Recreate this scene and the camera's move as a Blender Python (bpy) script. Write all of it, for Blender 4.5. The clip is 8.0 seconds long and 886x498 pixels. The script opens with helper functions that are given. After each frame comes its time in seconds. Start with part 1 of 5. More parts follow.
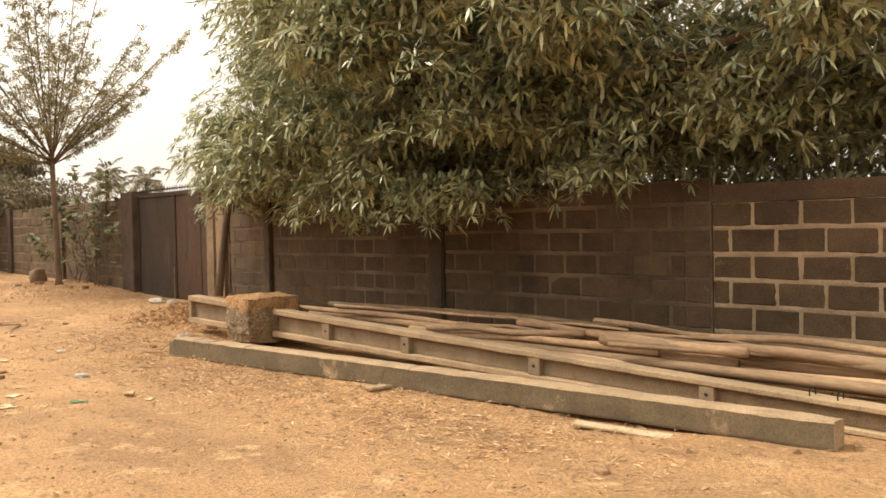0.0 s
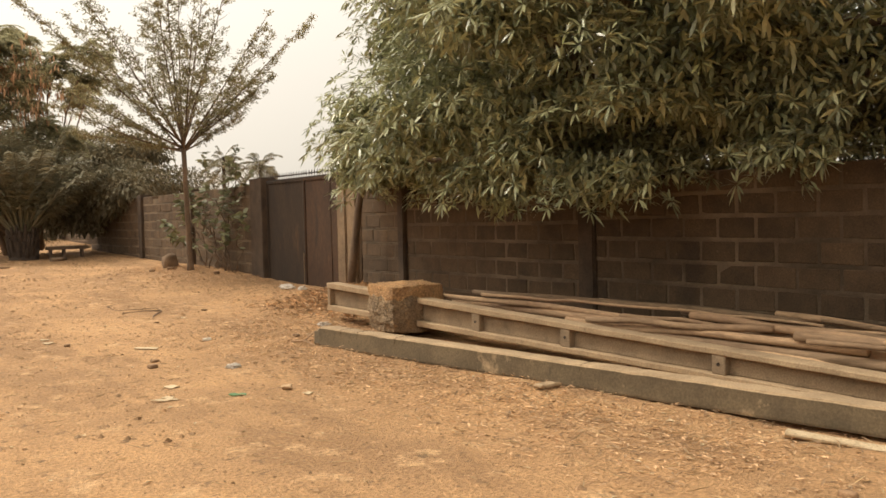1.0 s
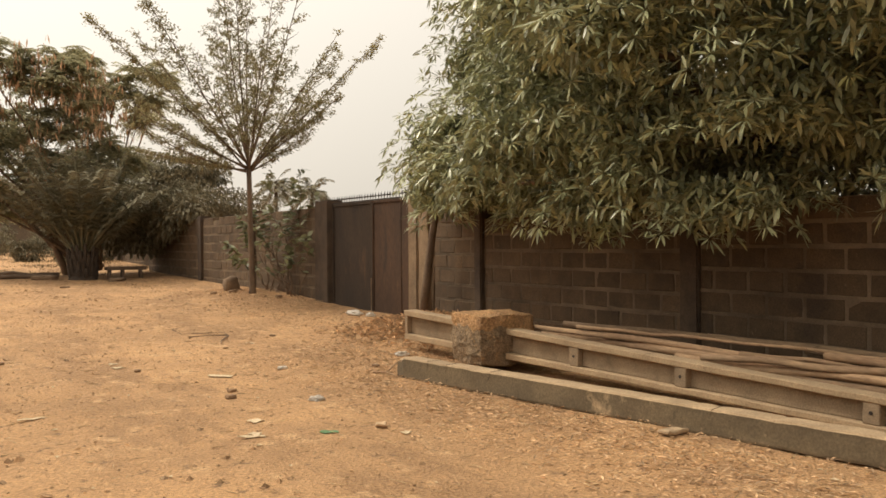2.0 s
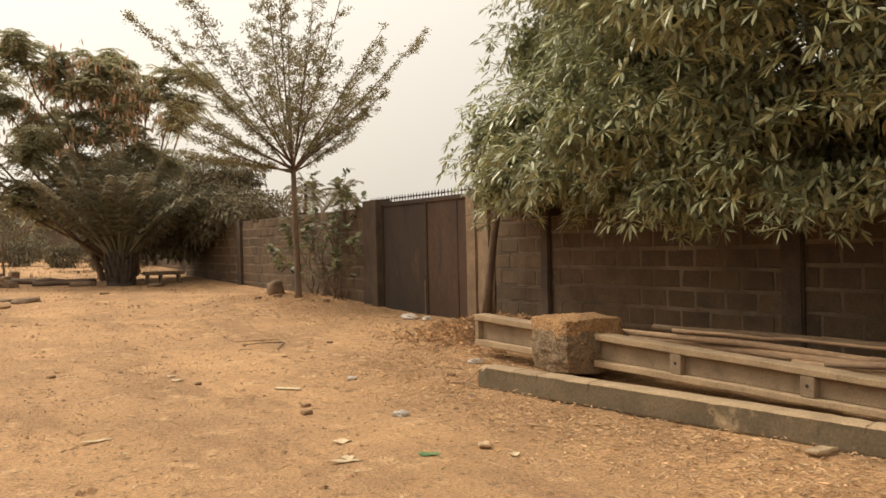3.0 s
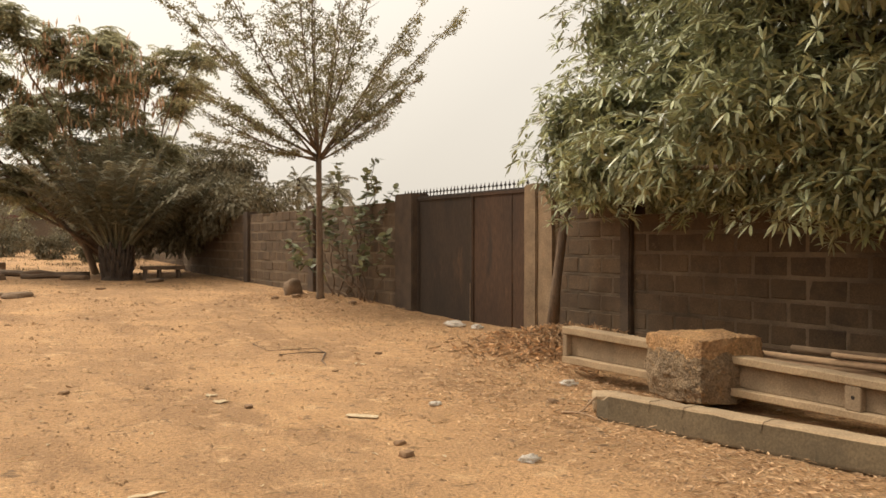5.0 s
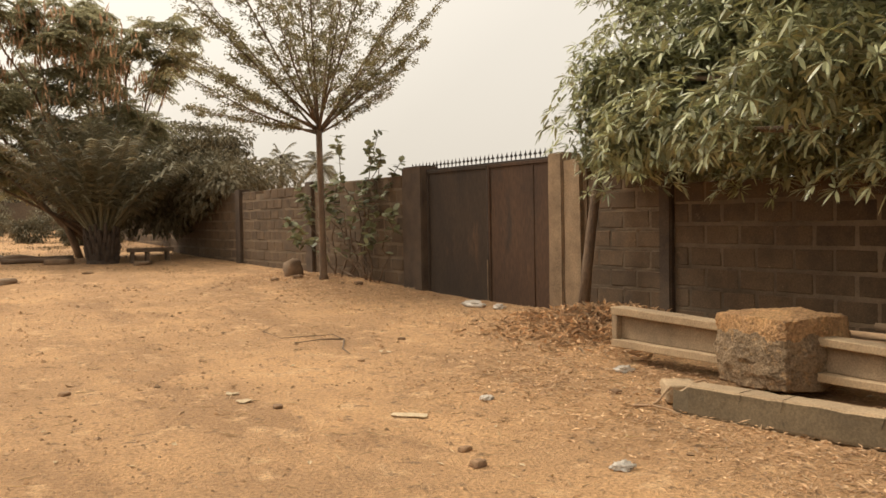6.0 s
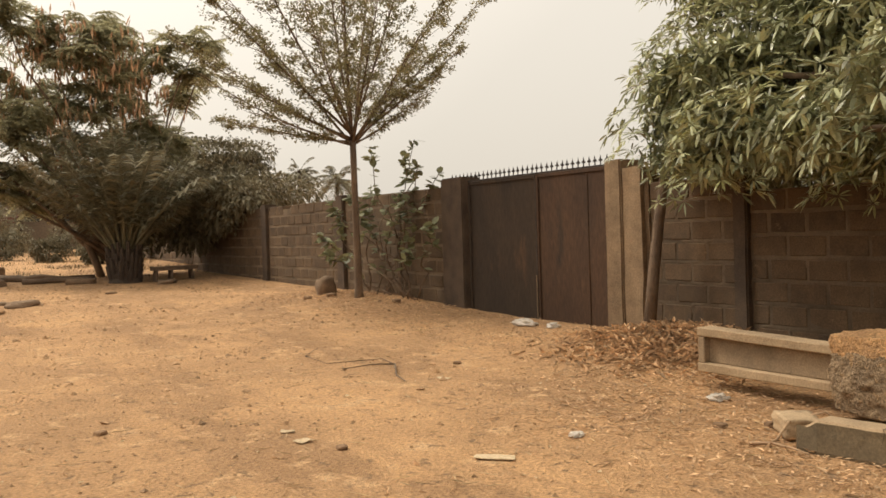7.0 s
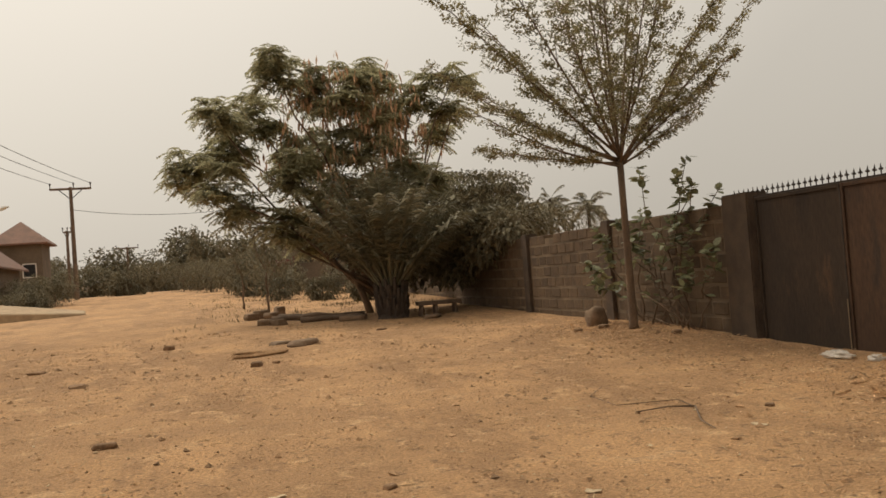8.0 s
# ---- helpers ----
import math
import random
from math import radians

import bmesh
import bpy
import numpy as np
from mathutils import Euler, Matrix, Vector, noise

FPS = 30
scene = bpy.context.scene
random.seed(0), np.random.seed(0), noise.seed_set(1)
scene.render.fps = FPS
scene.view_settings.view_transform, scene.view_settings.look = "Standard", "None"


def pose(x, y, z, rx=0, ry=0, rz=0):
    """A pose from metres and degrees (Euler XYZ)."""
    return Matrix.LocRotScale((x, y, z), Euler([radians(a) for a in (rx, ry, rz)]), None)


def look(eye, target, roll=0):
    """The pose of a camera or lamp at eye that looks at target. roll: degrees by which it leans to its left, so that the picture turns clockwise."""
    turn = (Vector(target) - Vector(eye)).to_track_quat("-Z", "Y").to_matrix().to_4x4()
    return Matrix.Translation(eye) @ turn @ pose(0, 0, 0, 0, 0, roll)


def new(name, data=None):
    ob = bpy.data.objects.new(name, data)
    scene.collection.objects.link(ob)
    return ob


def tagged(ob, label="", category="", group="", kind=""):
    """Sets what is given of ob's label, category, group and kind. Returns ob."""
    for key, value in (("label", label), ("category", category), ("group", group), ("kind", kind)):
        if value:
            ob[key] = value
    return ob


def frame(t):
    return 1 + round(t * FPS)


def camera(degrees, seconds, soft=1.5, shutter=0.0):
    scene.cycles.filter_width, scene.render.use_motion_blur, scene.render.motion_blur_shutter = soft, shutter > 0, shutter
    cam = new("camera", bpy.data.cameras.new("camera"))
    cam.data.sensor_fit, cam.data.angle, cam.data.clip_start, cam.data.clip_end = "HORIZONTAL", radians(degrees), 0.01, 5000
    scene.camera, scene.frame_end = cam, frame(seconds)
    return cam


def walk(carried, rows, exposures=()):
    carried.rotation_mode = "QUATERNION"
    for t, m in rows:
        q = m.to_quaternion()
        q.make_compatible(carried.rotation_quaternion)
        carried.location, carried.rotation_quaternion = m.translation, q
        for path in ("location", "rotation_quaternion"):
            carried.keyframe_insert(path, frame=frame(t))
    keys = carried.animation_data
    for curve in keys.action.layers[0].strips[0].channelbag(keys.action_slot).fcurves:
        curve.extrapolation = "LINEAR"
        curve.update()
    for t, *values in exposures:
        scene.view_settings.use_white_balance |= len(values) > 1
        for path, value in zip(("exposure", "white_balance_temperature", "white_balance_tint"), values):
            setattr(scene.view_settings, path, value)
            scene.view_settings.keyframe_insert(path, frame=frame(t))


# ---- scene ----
cam = camera(53.1, 8.0, soft=1.6)
METRES, EYE, TILT, LEAN, TURN = 7.614, 1.5, 0.0, 0.0, -41.3
ROWS = [
    (0.0, 0.0, 0.0, 0.0, -0.03, -1.27, 1.19),
    (0.5, -0.0324, 0.0397, 0.001, 4.07, -2.04, 1.53),
    (1.0, -0.0798, 0.0706, 0.0039, 6.57, -2.15, 1.45),
    (1.5, -0.119, 0.1111, 0.0018, 8.52, -0.79, 0.32),
    (3.0, -0.2572, 0.2355, 0.0006, 11.02, -0.28, 1.31),
    (3.5, -0.3019, 0.2807, 0.0032, 11.74, 0.06, 0.92),
    (4.0, -0.3524, 0.3211, 0.0039, 10.2, 0.18, 0.78),
    (4.5, -0.3974, 0.3783, -0.0005, 9.45, -0.02, 0.15),
    (5.0, -0.444, 0.4266, 0.0, 9.84, -0.29, -0.04),
    (6.5, -0.5782, 0.5817, 0.0002, 8.05, -2.31, 1.42),
    (7.0, -0.6133, 0.6266, 0.0028, 9.47, -1.0, 1.8),
    (7.5, -0.6453, 0.6741, 0.0077, 17.45, 1.54, 2.86),
    (8.0, -0.6867, 0.7165, 0.0074, 25.52, 1.66, 4.25),
]
walk(cam, [(t, pose(0, 0, EYE, TILT, LEAN, TURN) @ pose(METRES * x, METRES * y, METRES * z, 90 + pitch, roll, yaw)) for t, x, y, z, yaw, pitch, roll in ROWS],
     exposures=((0.0, 0.74), (0.5, 0.56), (1.0, 0.38), (1.5, 0.24), (3.5, 0.26), (5.0, 0.28), (6.5, 0.26), (7.1, 0.2), (7.6, -0.18), (8.0, -0.36)))

# ---- world and sun ----
SUN_AZ, SUN_EL = radians(-34), radians(51)
world = bpy.data.worlds.new("hazy_sky")
scene.world = world
world.use_nodes = True
wn, wl = world.node_tree.nodes, world.node_tree.links
wn.clear()
w_out = wn.new("ShaderNodeOutputWorld")
w_mix = wn.new("ShaderNodeMixShader")
w_sky = wn.new("ShaderNodeTexSky")
w_sky.sky_type, w_sky.sun_disc = "NISHITA", False
w_sky.sun_elevation, w_sky.sun_rotation = SUN_EL, SUN_AZ
w_sky.dust_density, w_sky.air_density = 6.0, 1.5
w_b1, w_b2 = wn.new("ShaderNodeBackground"), wn.new("ShaderNodeBackground")
w_b1.inputs[1].default_value = 0.08
w_b2.inputs[0].default_value = (0.93, 0.848, 0.728, 1)
w_tc, w_sp, w_mr = wn.new("ShaderNodeTexCoord"), wn.new("ShaderNodeSeparateXYZ"), wn.new("ShaderNodeMapRange")
w_mr.inputs[1].default_value, w_mr.inputs[2].default_value = 0.0, 0.9
w_mr.inputs[3].default_value, w_mr.inputs[4].default_value = 0.82, 1.4
wl.new(w_tc.outputs["Generated"], w_sp.inputs[0])
wl.new(w_sp.outputs[2], w_mr.inputs[0])
# brighter haze round the sun
w_dot, w_au, w_mul = wn.new("ShaderNodeVectorMath"), wn.new("ShaderNodeMapRange"), wn.new("ShaderNodeMath")
w_dot.operation, w_mul.operation = "DOT_PRODUCT", "MULTIPLY"
w_dot.inputs[1].default_value = (math.sin(SUN_AZ) * math.cos(SUN_EL), math.cos(SUN_AZ) * math.cos(SUN_EL), math.sin(SUN_EL))
w_au.inputs[1].default_value, w_au.inputs[2].default_value, w_au.inputs[3].default_value, w_au.inputs[4].default_value = 0.35, 1.0, 0.90, 1.45
wl.new(w_tc.outputs["Generated"], w_dot.inputs[0])
wl.new(w_dot.outputs["Value"], w_au.inputs[0])
wl.new(w_mr.outputs[0], w_mul.inputs[0])
wl.new(w_au.outputs[0], w_mul.inputs[1])
wl.new(w_mul.outputs[0], w_b2.inputs[1])
w_mix.inputs[0].default_value = 0.9
wl.new(w_sky.outputs[0], w_b1.inputs[0])
wl.new(w_b1.outputs[0], w_mix.inputs[1])
wl.new(w_b2.outputs[0], w_mix.inputs[2])
wl.new(w_mix.outputs[0], w_out.inputs[0])
sun_data = bpy.data.lights.new("sun", "SUN")
sun_data.energy, sun_data.angle, sun_data.color = 2.1, radians(15), (1.0, 0.905, 0.75)
sun = new("sun", sun_data)
sun.matrix_basis = look((math.sin(SUN_AZ) * 30 * math.cos(SUN_EL), math.cos(SUN_AZ) * 30 * math.cos(SUN_EL), 30 * math.sin(SUN_EL)), (0, 0, 0))


# ---- materials ----
def mat(name, c1, c2, scale=3.0, fine=40.0, rough=0.9, bump=0.3, var=0.12, speck=None, metal=0.0, thin=0.0, island=False, stretch=None, grain=0.25, relief=0.02, speck2=None, speck3=None, drawn=None):
    """Two-scale surface: c1/c2 patches, fine grain, random value per piece; thin: share of light let through."""
    m = bpy.data.materials.new(name)
    m.use_nodes = True
    n, l = m.node_tree.nodes, m.node_tree.links
    n.clear()
    out, bs, geo = n.new("ShaderNodeOutputMaterial"), n.new("ShaderNodeBsdfPrincipled"), n.new("ShaderNodeNewGeometry")
    src = geo.outputs["Position"]
    if stretch:
        mp = n.new("ShaderNodeMapping")
        mp.inputs["Scale"].default_value = stretch
        l.new(src, mp.inputs[0])
        src = mp.outputs[0]
    n1, n2 = n.new("ShaderNodeTexNoise"), n.new("ShaderNodeTexNoise")
    n1.inputs["Scale"].default_value, n1.inputs["Detail"].default_value, n1.inputs["Roughness"].default_value = scale, 5, 0.6
    n2.inputs["Scale"].default_value, n2.inputs["Detail"].default_value, n2.inputs["Roughness"].default_value = fine, 4, 0.65
    l.new(src, n1.inputs[0])
    l.new(src, n2.inputs[0])
    r1 = n.new("ShaderNodeValToRGB")
    r1.color_ramp.elements[0].position, r1.color_ramp.elements[1].position = 0.36, 0.64
    r1.color_ramp.elements[0].color, r1.color_ramp.elements[1].color = (*c1, 1), (*c2, 1)
    l.new(n1.outputs[0], r1.inputs[0])
    col = r1.outputs[0]
    for speck in [s for s in (speck2, speck3, speck) if s]:
        n3 = n.new("ShaderNodeTexNoise")
        n3.inputs["Scale"].default_value, n3.inputs["Detail"].default_value, n3.inputs["Roughness"].default_value = speck[1], 6, 0.7
        l.new(src, n3.inputs[0])
        if drawn and speck is speck2:
            # patches drawn out along the way that wheels and feet take
            md = n.new("ShaderNodeMapping")
            md.inputs["Scale"].default_value = drawn
            l.new(src, md.inputs[0])
            l.new(md.outputs[0], n3.inputs[0])
        r3 = n.new("ShaderNodeValToRGB")
        r3.color_ramp.elements[0].position, r3.color_ramp.elements[1].position = speck[2], speck[2] + 0.09
        l.new(n3.outputs[0], r3.inputs[0])
        mx = n.new("ShaderNodeMixRGB")
        mx.inputs[2].default_value = (*speck[0], 1)
        l.new(r3.outputs[0], mx.inputs[0])
        l.new(col, mx.inputs[1])
        col = mx.outputs[0]
    g = n.new("ShaderNodeMapRange")
    g.inputs[1].default_value, g.inputs[2].default_value, g.inputs[3].default_value, g.inputs[4].default_value = 0.3, 0.7, 1 - grain, 1 + grain
    l.new(n2.outputs[0], g.inputs[0])
    rnd = geo.outputs["Random Per Island"]
    if not island:
        rnd = n.new("ShaderNodeObjectInfo").outputs["Random"]
    v = n.new("ShaderNodeMapRange")
    v.inputs[3].default_value, v.inputs[4].default_value = 1 - var, 1 + var
    l.new(rnd, v.inputs[0])
    mul = n.new("ShaderNodeMath")
    mul.operation = "MULTIPLY"
    l.new(g.outputs[0], mul.inputs[0])
    l.new(v.outputs[0], mul.inputs[1])
    hsv = n.new("ShaderNodeHueSaturation")
    l.new(mul.outputs[0], hsv.inputs["Value"])
    l.new(col, hsv.inputs["Color"])
    l.new(hsv.outputs[0], bs.inputs["Base Color"])
    bs.inputs["Roughness"].default_value, bs.inputs["Metallic"].default_value = rough, metal
    if bump:
        bp = n.new("ShaderNodeBump")
        bp.inputs["Strength"].default_value, bp.inputs["Distance"].default_value = bump, relief
        ad = n.new("ShaderNodeMath")
        l.new(n1.outputs[0], ad.inputs[0])
        l.new(n2.outputs[0], ad.inputs[1])
        l.new(ad.outputs[0], bp.inputs["Height"])
        l.new(bp.outputs[0], bs.inputs["Normal"])
    if thin:
        tr, ms = n.new("ShaderNodeBsdfTranslucent"), n.new("ShaderNodeMixShader")
        l.new(hsv.outputs[0], tr.inputs[0])
        ms.inputs[0].default_value = thin
        l.new(bs.outputs[0], ms.inputs[1])
        l.new(tr.outputs[0], ms.inputs[2])
        l.new(ms.outputs[0], out.inputs[0])
    else:
        l.new(bs.outputs[0], out.inputs[0])
    return m


EARTH = mat("sandy_earth", (0.57, 0.33, 0.152), (0.42, 0.242, 0.113), 0.55, 38, 0.95, 1.0, 0, speck=((0.25, 0.148, 0.073), 7.0, 0.575), speck2=((0.38, 0.216, 0.10), 0.8, 0.50), speck3=((0.62, 0.385, 0.195), 2.3, 0.565), grain=0.36, relief=0.05, drawn=(1, 0.32, 1))
MOSSY_SHADED = mat("mossy_shaded_concrete", (0.165, 0.122, 0.07), (0.10, 0.075, 0.044), 2.0, 50, 0.95, 0.25, 0.05, speck=((0.08, 0.063, 0.038), 7, 0.6), speck2=((0.38, 0.275, 0.16), 1.3, 0.60), relief=0.008)
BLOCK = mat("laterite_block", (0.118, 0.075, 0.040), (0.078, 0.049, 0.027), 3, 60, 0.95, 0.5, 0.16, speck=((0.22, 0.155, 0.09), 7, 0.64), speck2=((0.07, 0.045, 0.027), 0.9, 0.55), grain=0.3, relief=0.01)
MORTAR = mat("mortar", (0.20, 0.142, 0.088), (0.072, 0.05, 0.03), 0.8, 50, 0.95, 0.6, 0.05, grain=0.15, relief=0.01)
FRESHMORTAR = mat("pale_mortar", (0.46, 0.34, 0.215), (0.30, 0.215, 0.135), 2.0, 40, 0.95, 0.8, 0.05, grain=0.12, relief=0.015)
CLOD = mat("earth_clod", (0.30, 0.18, 0.095), (0.20, 0.12, 0.066), 6, 40, 0.97, 0.8, 0.2, relief=0.02)
DARKPOST = mat("weathered_concrete_post", (0.088, 0.058, 0.036), (0.052, 0.034, 0.022), 3, 50, 0.95, 0.4, 0.1)
PLASTER = mat("bare_plaster", (0.26, 0.178, 0.104), (0.165, 0.112, 0.066), 2.5, 45, 0.95, 0.5, 0.05, speck=((0.24, 0.15, 0.09), 6, 0.6), relief=0.012)
CONC = mat("grey_concrete", (0.30, 0.215, 0.132), (0.21, 0.15, 0.093), 3, 70, 0.92, 0.5, 0.06, speck=((0.17, 0.125, 0.076), 6, 0.6), relief=0.008)
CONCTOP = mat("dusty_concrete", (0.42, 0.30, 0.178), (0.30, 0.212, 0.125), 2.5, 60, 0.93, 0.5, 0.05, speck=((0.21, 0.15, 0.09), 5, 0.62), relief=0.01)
LATER = mat("laterite_footing", (0.56, 0.32, 0.14), (0.41, 0.23, 0.105), 5, 38, 0.97, 1.0, 0, speck=((0.26, 0.165, 0.09), 9, 0.58), grain=0.45, relief=0.06)
GRITTY = mat("gritty_concrete", (0.38, 0.265, 0.155), (0.25, 0.175, 0.105), 6, 45, 0.97, 1.0, 0, speck=((0.44, 0.27, 0.13), 9, 0.56), grain=0.45, relief=0.06)
STONE = mat("field_stone", (0.25, 0.165, 0.10), (0.16, 0.105, 0.064), 4, 40, 0.95, 0.7, 0.15, relief=0.02)
WOOD = mat("dry_pole_wood", (0.44, 0.29, 0.165), (0.25, 0.155, 0.088), 2.2, 45, 0.8, 0.4, 0.45, stretch=(1, 0.18, 1), speck=((0.21, 0.125, 0.066), 6, 0.62), relief=0.008)
OLDWOOD = mat("weathered_wood", (0.17, 0.115, 0.075), (0.10, 0.068, 0.045), 3, 45, 0.9, 0.4, 0.15)
RUST_A = mat("rusty_sheet_dark", (0.045, 0.028, 0.016), (0.028, 0.018, 0.011), 1.4, 28, 0.95, 0.2, 0.04, stretch=(1, 1, 0.3), grain=0.25, speck=((0.026, 0.018, 0.012), 1.3, 0.54), speck2=((0.07, 0.038, 0.019), 2.6, 0.58))
RUST_B = mat("rusty_sheet_red", (0.066, 0.034, 0.017), (0.041, 0.022, 0.012), 1.4, 28, 0.95, 0.2, 0.04, stretch=(1, 1, 0.3), grain=0.25, speck=((0.034, 0.021, 0.013), 1.3, 0.56), speck2=((0.098, 0.05, 0.024), 2.6, 0.58))
IRON = mat("dark_iron", (0.06, 0.045, 0.035), (0.035, 0.027, 0.022), 8, 60, 0.6, 0.2, 0.1, metal=0.5)
BARK = mat("grey_brown_bark", (0.20, 0.135, 0.085), (0.12, 0.082, 0.055), 6, 50, 0.95, 0.7, 0.1, stretch=(1, 1, 0.3), relief=0.015)
PALMBARK = mat("dark_palm_bark", (0.085, 0.06, 0.042), (0.05, 0.036, 0.026), 6, 40, 0.95, 0.8, 0.1, relief=0.03)
MANGO = mat("mango_leaf", (0.40, 0.40, 0.225), (0.245, 0.258, 0.142), 1.2, 30, 0.30, 0, 0.45, thin=0.12, island=True, grain=0.15)
MANGO_YOUNG = mat("young_mango_leaf", (0.36, 0.35, 0.15), (0.27, 0.27, 0.115), 1.2, 30, 0.4, 0, 0.3, thin=0.2, island=True, grain=0.15)
FINELEAF = mat("small_olive_leaf", (0.30, 0.26, 0.135), (0.20, 0.18, 0.09), 1.5, 30, 0.55, 0, 0.3, thin=0.4, island=True)
# next three leaf colours are lifted to hold the distance haze
DARKLEAF = mat("hazed_green_leaf", (0.42, 0.39, 0.235), (0.29, 0.272, 0.163), 1.0, 20, 0.7, 0, 0.3, thin=0.6, island=True)
FARLEAF = mat("hazed_dusky_leaf", (0.21, 0.182, 0.112), (0.14, 0.122, 0.075), 1.0, 20, 0.8, 0, 0.3, thin=0.2, island=True)
PALMLEAF = mat("hazed_palm_leaf", (0.27, 0.24, 0.15), (0.18, 0.163, 0.10), 1.0, 20, 0.55, 0, 0.3, thin=0.25, island=True)
SHRUBLEAF = mat("broad_shrub_leaf", (0.25, 0.25, 0.135), (0.15, 0.16, 0.085), 2.0, 20, 0.55, 0, 0.35, thin=0.3, island=True)
POD = mat("brown_seed_pod", (0.54, 0.34, 0.20), (0.42, 0.25, 0.145), 2, 20, 0.8, 0, 0.3, thin=0.4, island=True)
DRYLEAF = mat("dry_leaf", (0.62, 0.42, 0.24), (0.40, 0.25, 0.138), 4, 30, 0.85, 0, 0.5, thin=0.15, island=True)
STRAW = mat("dry_straw", (0.55, 0.41, 0.23), (0.38, 0.26, 0.14), 4, 30, 0.9, 0, 0.3, island=True)
PEBBLE = mat("pebble", (0.43, 0.26, 0.135), (0.27, 0.165, 0.085), 9, 60, 0.95, 0.3, 0.35, island=True)
PLASTIC = mat("cloudy_plastic_film", (0.86, 0.80, 0.72), (0.72, 0.65, 0.56), 14, 60, 0.2, 0, 0.1, thin=0.5)
GREENP = mat("green_plastic", (0.09, 0.20, 0.06), (0.06, 0.14, 0.04), 9, 40, 0.4, 0.2, 0.1)
PALEWOOD = mat("pale_board", (0.60, 0.47, 0.30), (0.47, 0.35, 0.21), 5, 50, 0.8, 0.3, 0.12)
HOUSEWALL = mat("tan_render", (0.16, 0.118, 0.08), (0.115, 0.085, 0.058), 0.8, 12, 0.95, 0.2, 0.05)
ROOFRED = mat("red_roof_sheet", (0.20, 0.105, 0.07), (0.14, 0.078, 0.054), 1.5, 20, 0.8, 0.2, 0.06)
REDPAINT = mat("red_painted_panel", (0.17, 0.055, 0.038), (0.12, 0.042, 0.03), 1.0, 15, 0.7, 0.2, 0.06)
WHITE = mat("white_paint", (0.72, 0.68, 0.61), (0.58, 0.54, 0.48), 3, 30, 0.5, 0.1, 0.05)
GLASSY = mat("dark_window", (0.03, 0.03, 0.032), (0.02, 0.02, 0.022), 3, 30, 0.12, 0, 0)
GRASS = mat("dry_grass", (0.20, 0.145, 0.07), (0.12, 0.092, 0.047), 1.5, 20, 0.9, 0, 0.35, island=True, thin=0.15)


# ---- building helpers ----
def thing(name, loc, label, category, group="", kind=""):
    ob = new(name)
    ob.empty_display_size = 0.2
    ob.matrix_basis = Matrix.Translation(loc)
    return tagged(ob, label, category, group, kind)


def hang(ob, parent):
    ob.parent = parent
    if parent.parent is None:
        ob.matrix_parent_inverse = parent.matrix_basis.inverted()
    return ob


def part(name, bm, material, parent=None, label=""):
    """Links a bmesh, built in world places, as one mesh object under a thing or a part."""
    me = bpy.data.meshes.new(name)
    if len(bm.faces) < 20000:
        bmesh.ops.recalc_face_normals(bm, faces=bm.faces)
    bm.to_mesh(me)
    bm.free()
    me.materials.append(material)
    ob = new(name, me)
    if label:
        ob["label"] = label
    return hang(ob, parent) if parent else ob


def raw(name, verts, faces, material, parent=None, smooth=False):
    me = bpy.data.meshes.new(name)
    me.from_pydata(np.asarray(verts).tolist(), [], np.asarray(faces).tolist())
    me.materials.append(material)
    if smooth:
        me.polygons.foreach_set("use_smooth", [True] * len(me.polygons))
    ob = new(name, me)
    return hang(ob, parent) if parent else ob


def hexa(bm, p):
    """A block from eight corners: bottom ring of four, then top ring of four."""
    v = [bm.verts.new(q) for q in p]
    for f in ((3, 2, 1, 0), (4, 5, 6, 7), (0, 1, 5, 4), (1, 2, 6, 5), (2, 3, 7, 6), (3, 0, 4, 7)):
        bm.faces.new([v[i] for i in f])
    return v


def box(bm, x0, x1, y0, y1, z0, z1):
    return hexa(bm, [(x0, y0, z0), (x1, y0, z0), (x1, y1, z0), (x0, y1, z0), (x0, y0, z1), (x1, y0, z1), (x1, y1, z1), (x0, y1, z1)])


def bev(bm, w=0.01, seg=1):
    bmesh.ops.bevel(bm, geom=bm.edges[:], offset=w, segments=seg, affect="EDGES", clamp_overlap=True)
    return bm


def rough_up(bm, amp, freq, cuts=0):
    if cuts:
        bmesh.ops.subdivide_edges(bm, edges=bm.edges[:], cuts=cuts, use_grid_fill=True)
    for v in bm.verts:
        v.co += noise.noise_vector(v.co * freq) * amp
    return bm


def tube(bm, pts, radii, sides=8):
    rings, up = [], Vector((0.13, 0.21, 1)).normalized()
    for i, (p, r) in enumerate(zip(pts, radii)):
        p = Vector(p)
        d = (Vector(pts[min(i + 1, len(pts) - 1)]) - Vector(pts[max(i - 1, 0)])).normalized()
        a = d.cross(up if abs(d.dot(up)) < 0.95 else Vector((1, 0, 0))).normalized()
        b = d.cross(a)
        rings.append([bm.verts.new(p + (a * math.cos(k) + b * math.sin(k)) * r) for k in (2 * math.pi * j / sides for j in range(sides))])
    for q, w in zip(rings, rings[1:]):
        for j in range(sides):
            bm.faces.new((q[j], q[(j + 1) % sides], w[(j + 1) % sides], w[j]))
    bm.faces.new(rings[0])
    bm.faces.new(rings[-1][::-1])
    return bm


def smooth(ob):
    ob.data.polygons.foreach_set("use_smooth", [True] * len(ob.data.polygons))
    return ob


RNG = np.random.default_rng(7)


def unit(a):
    return a / np.maximum(np.linalg.norm(a, axis=-1, keepdims=True), 1e-9)


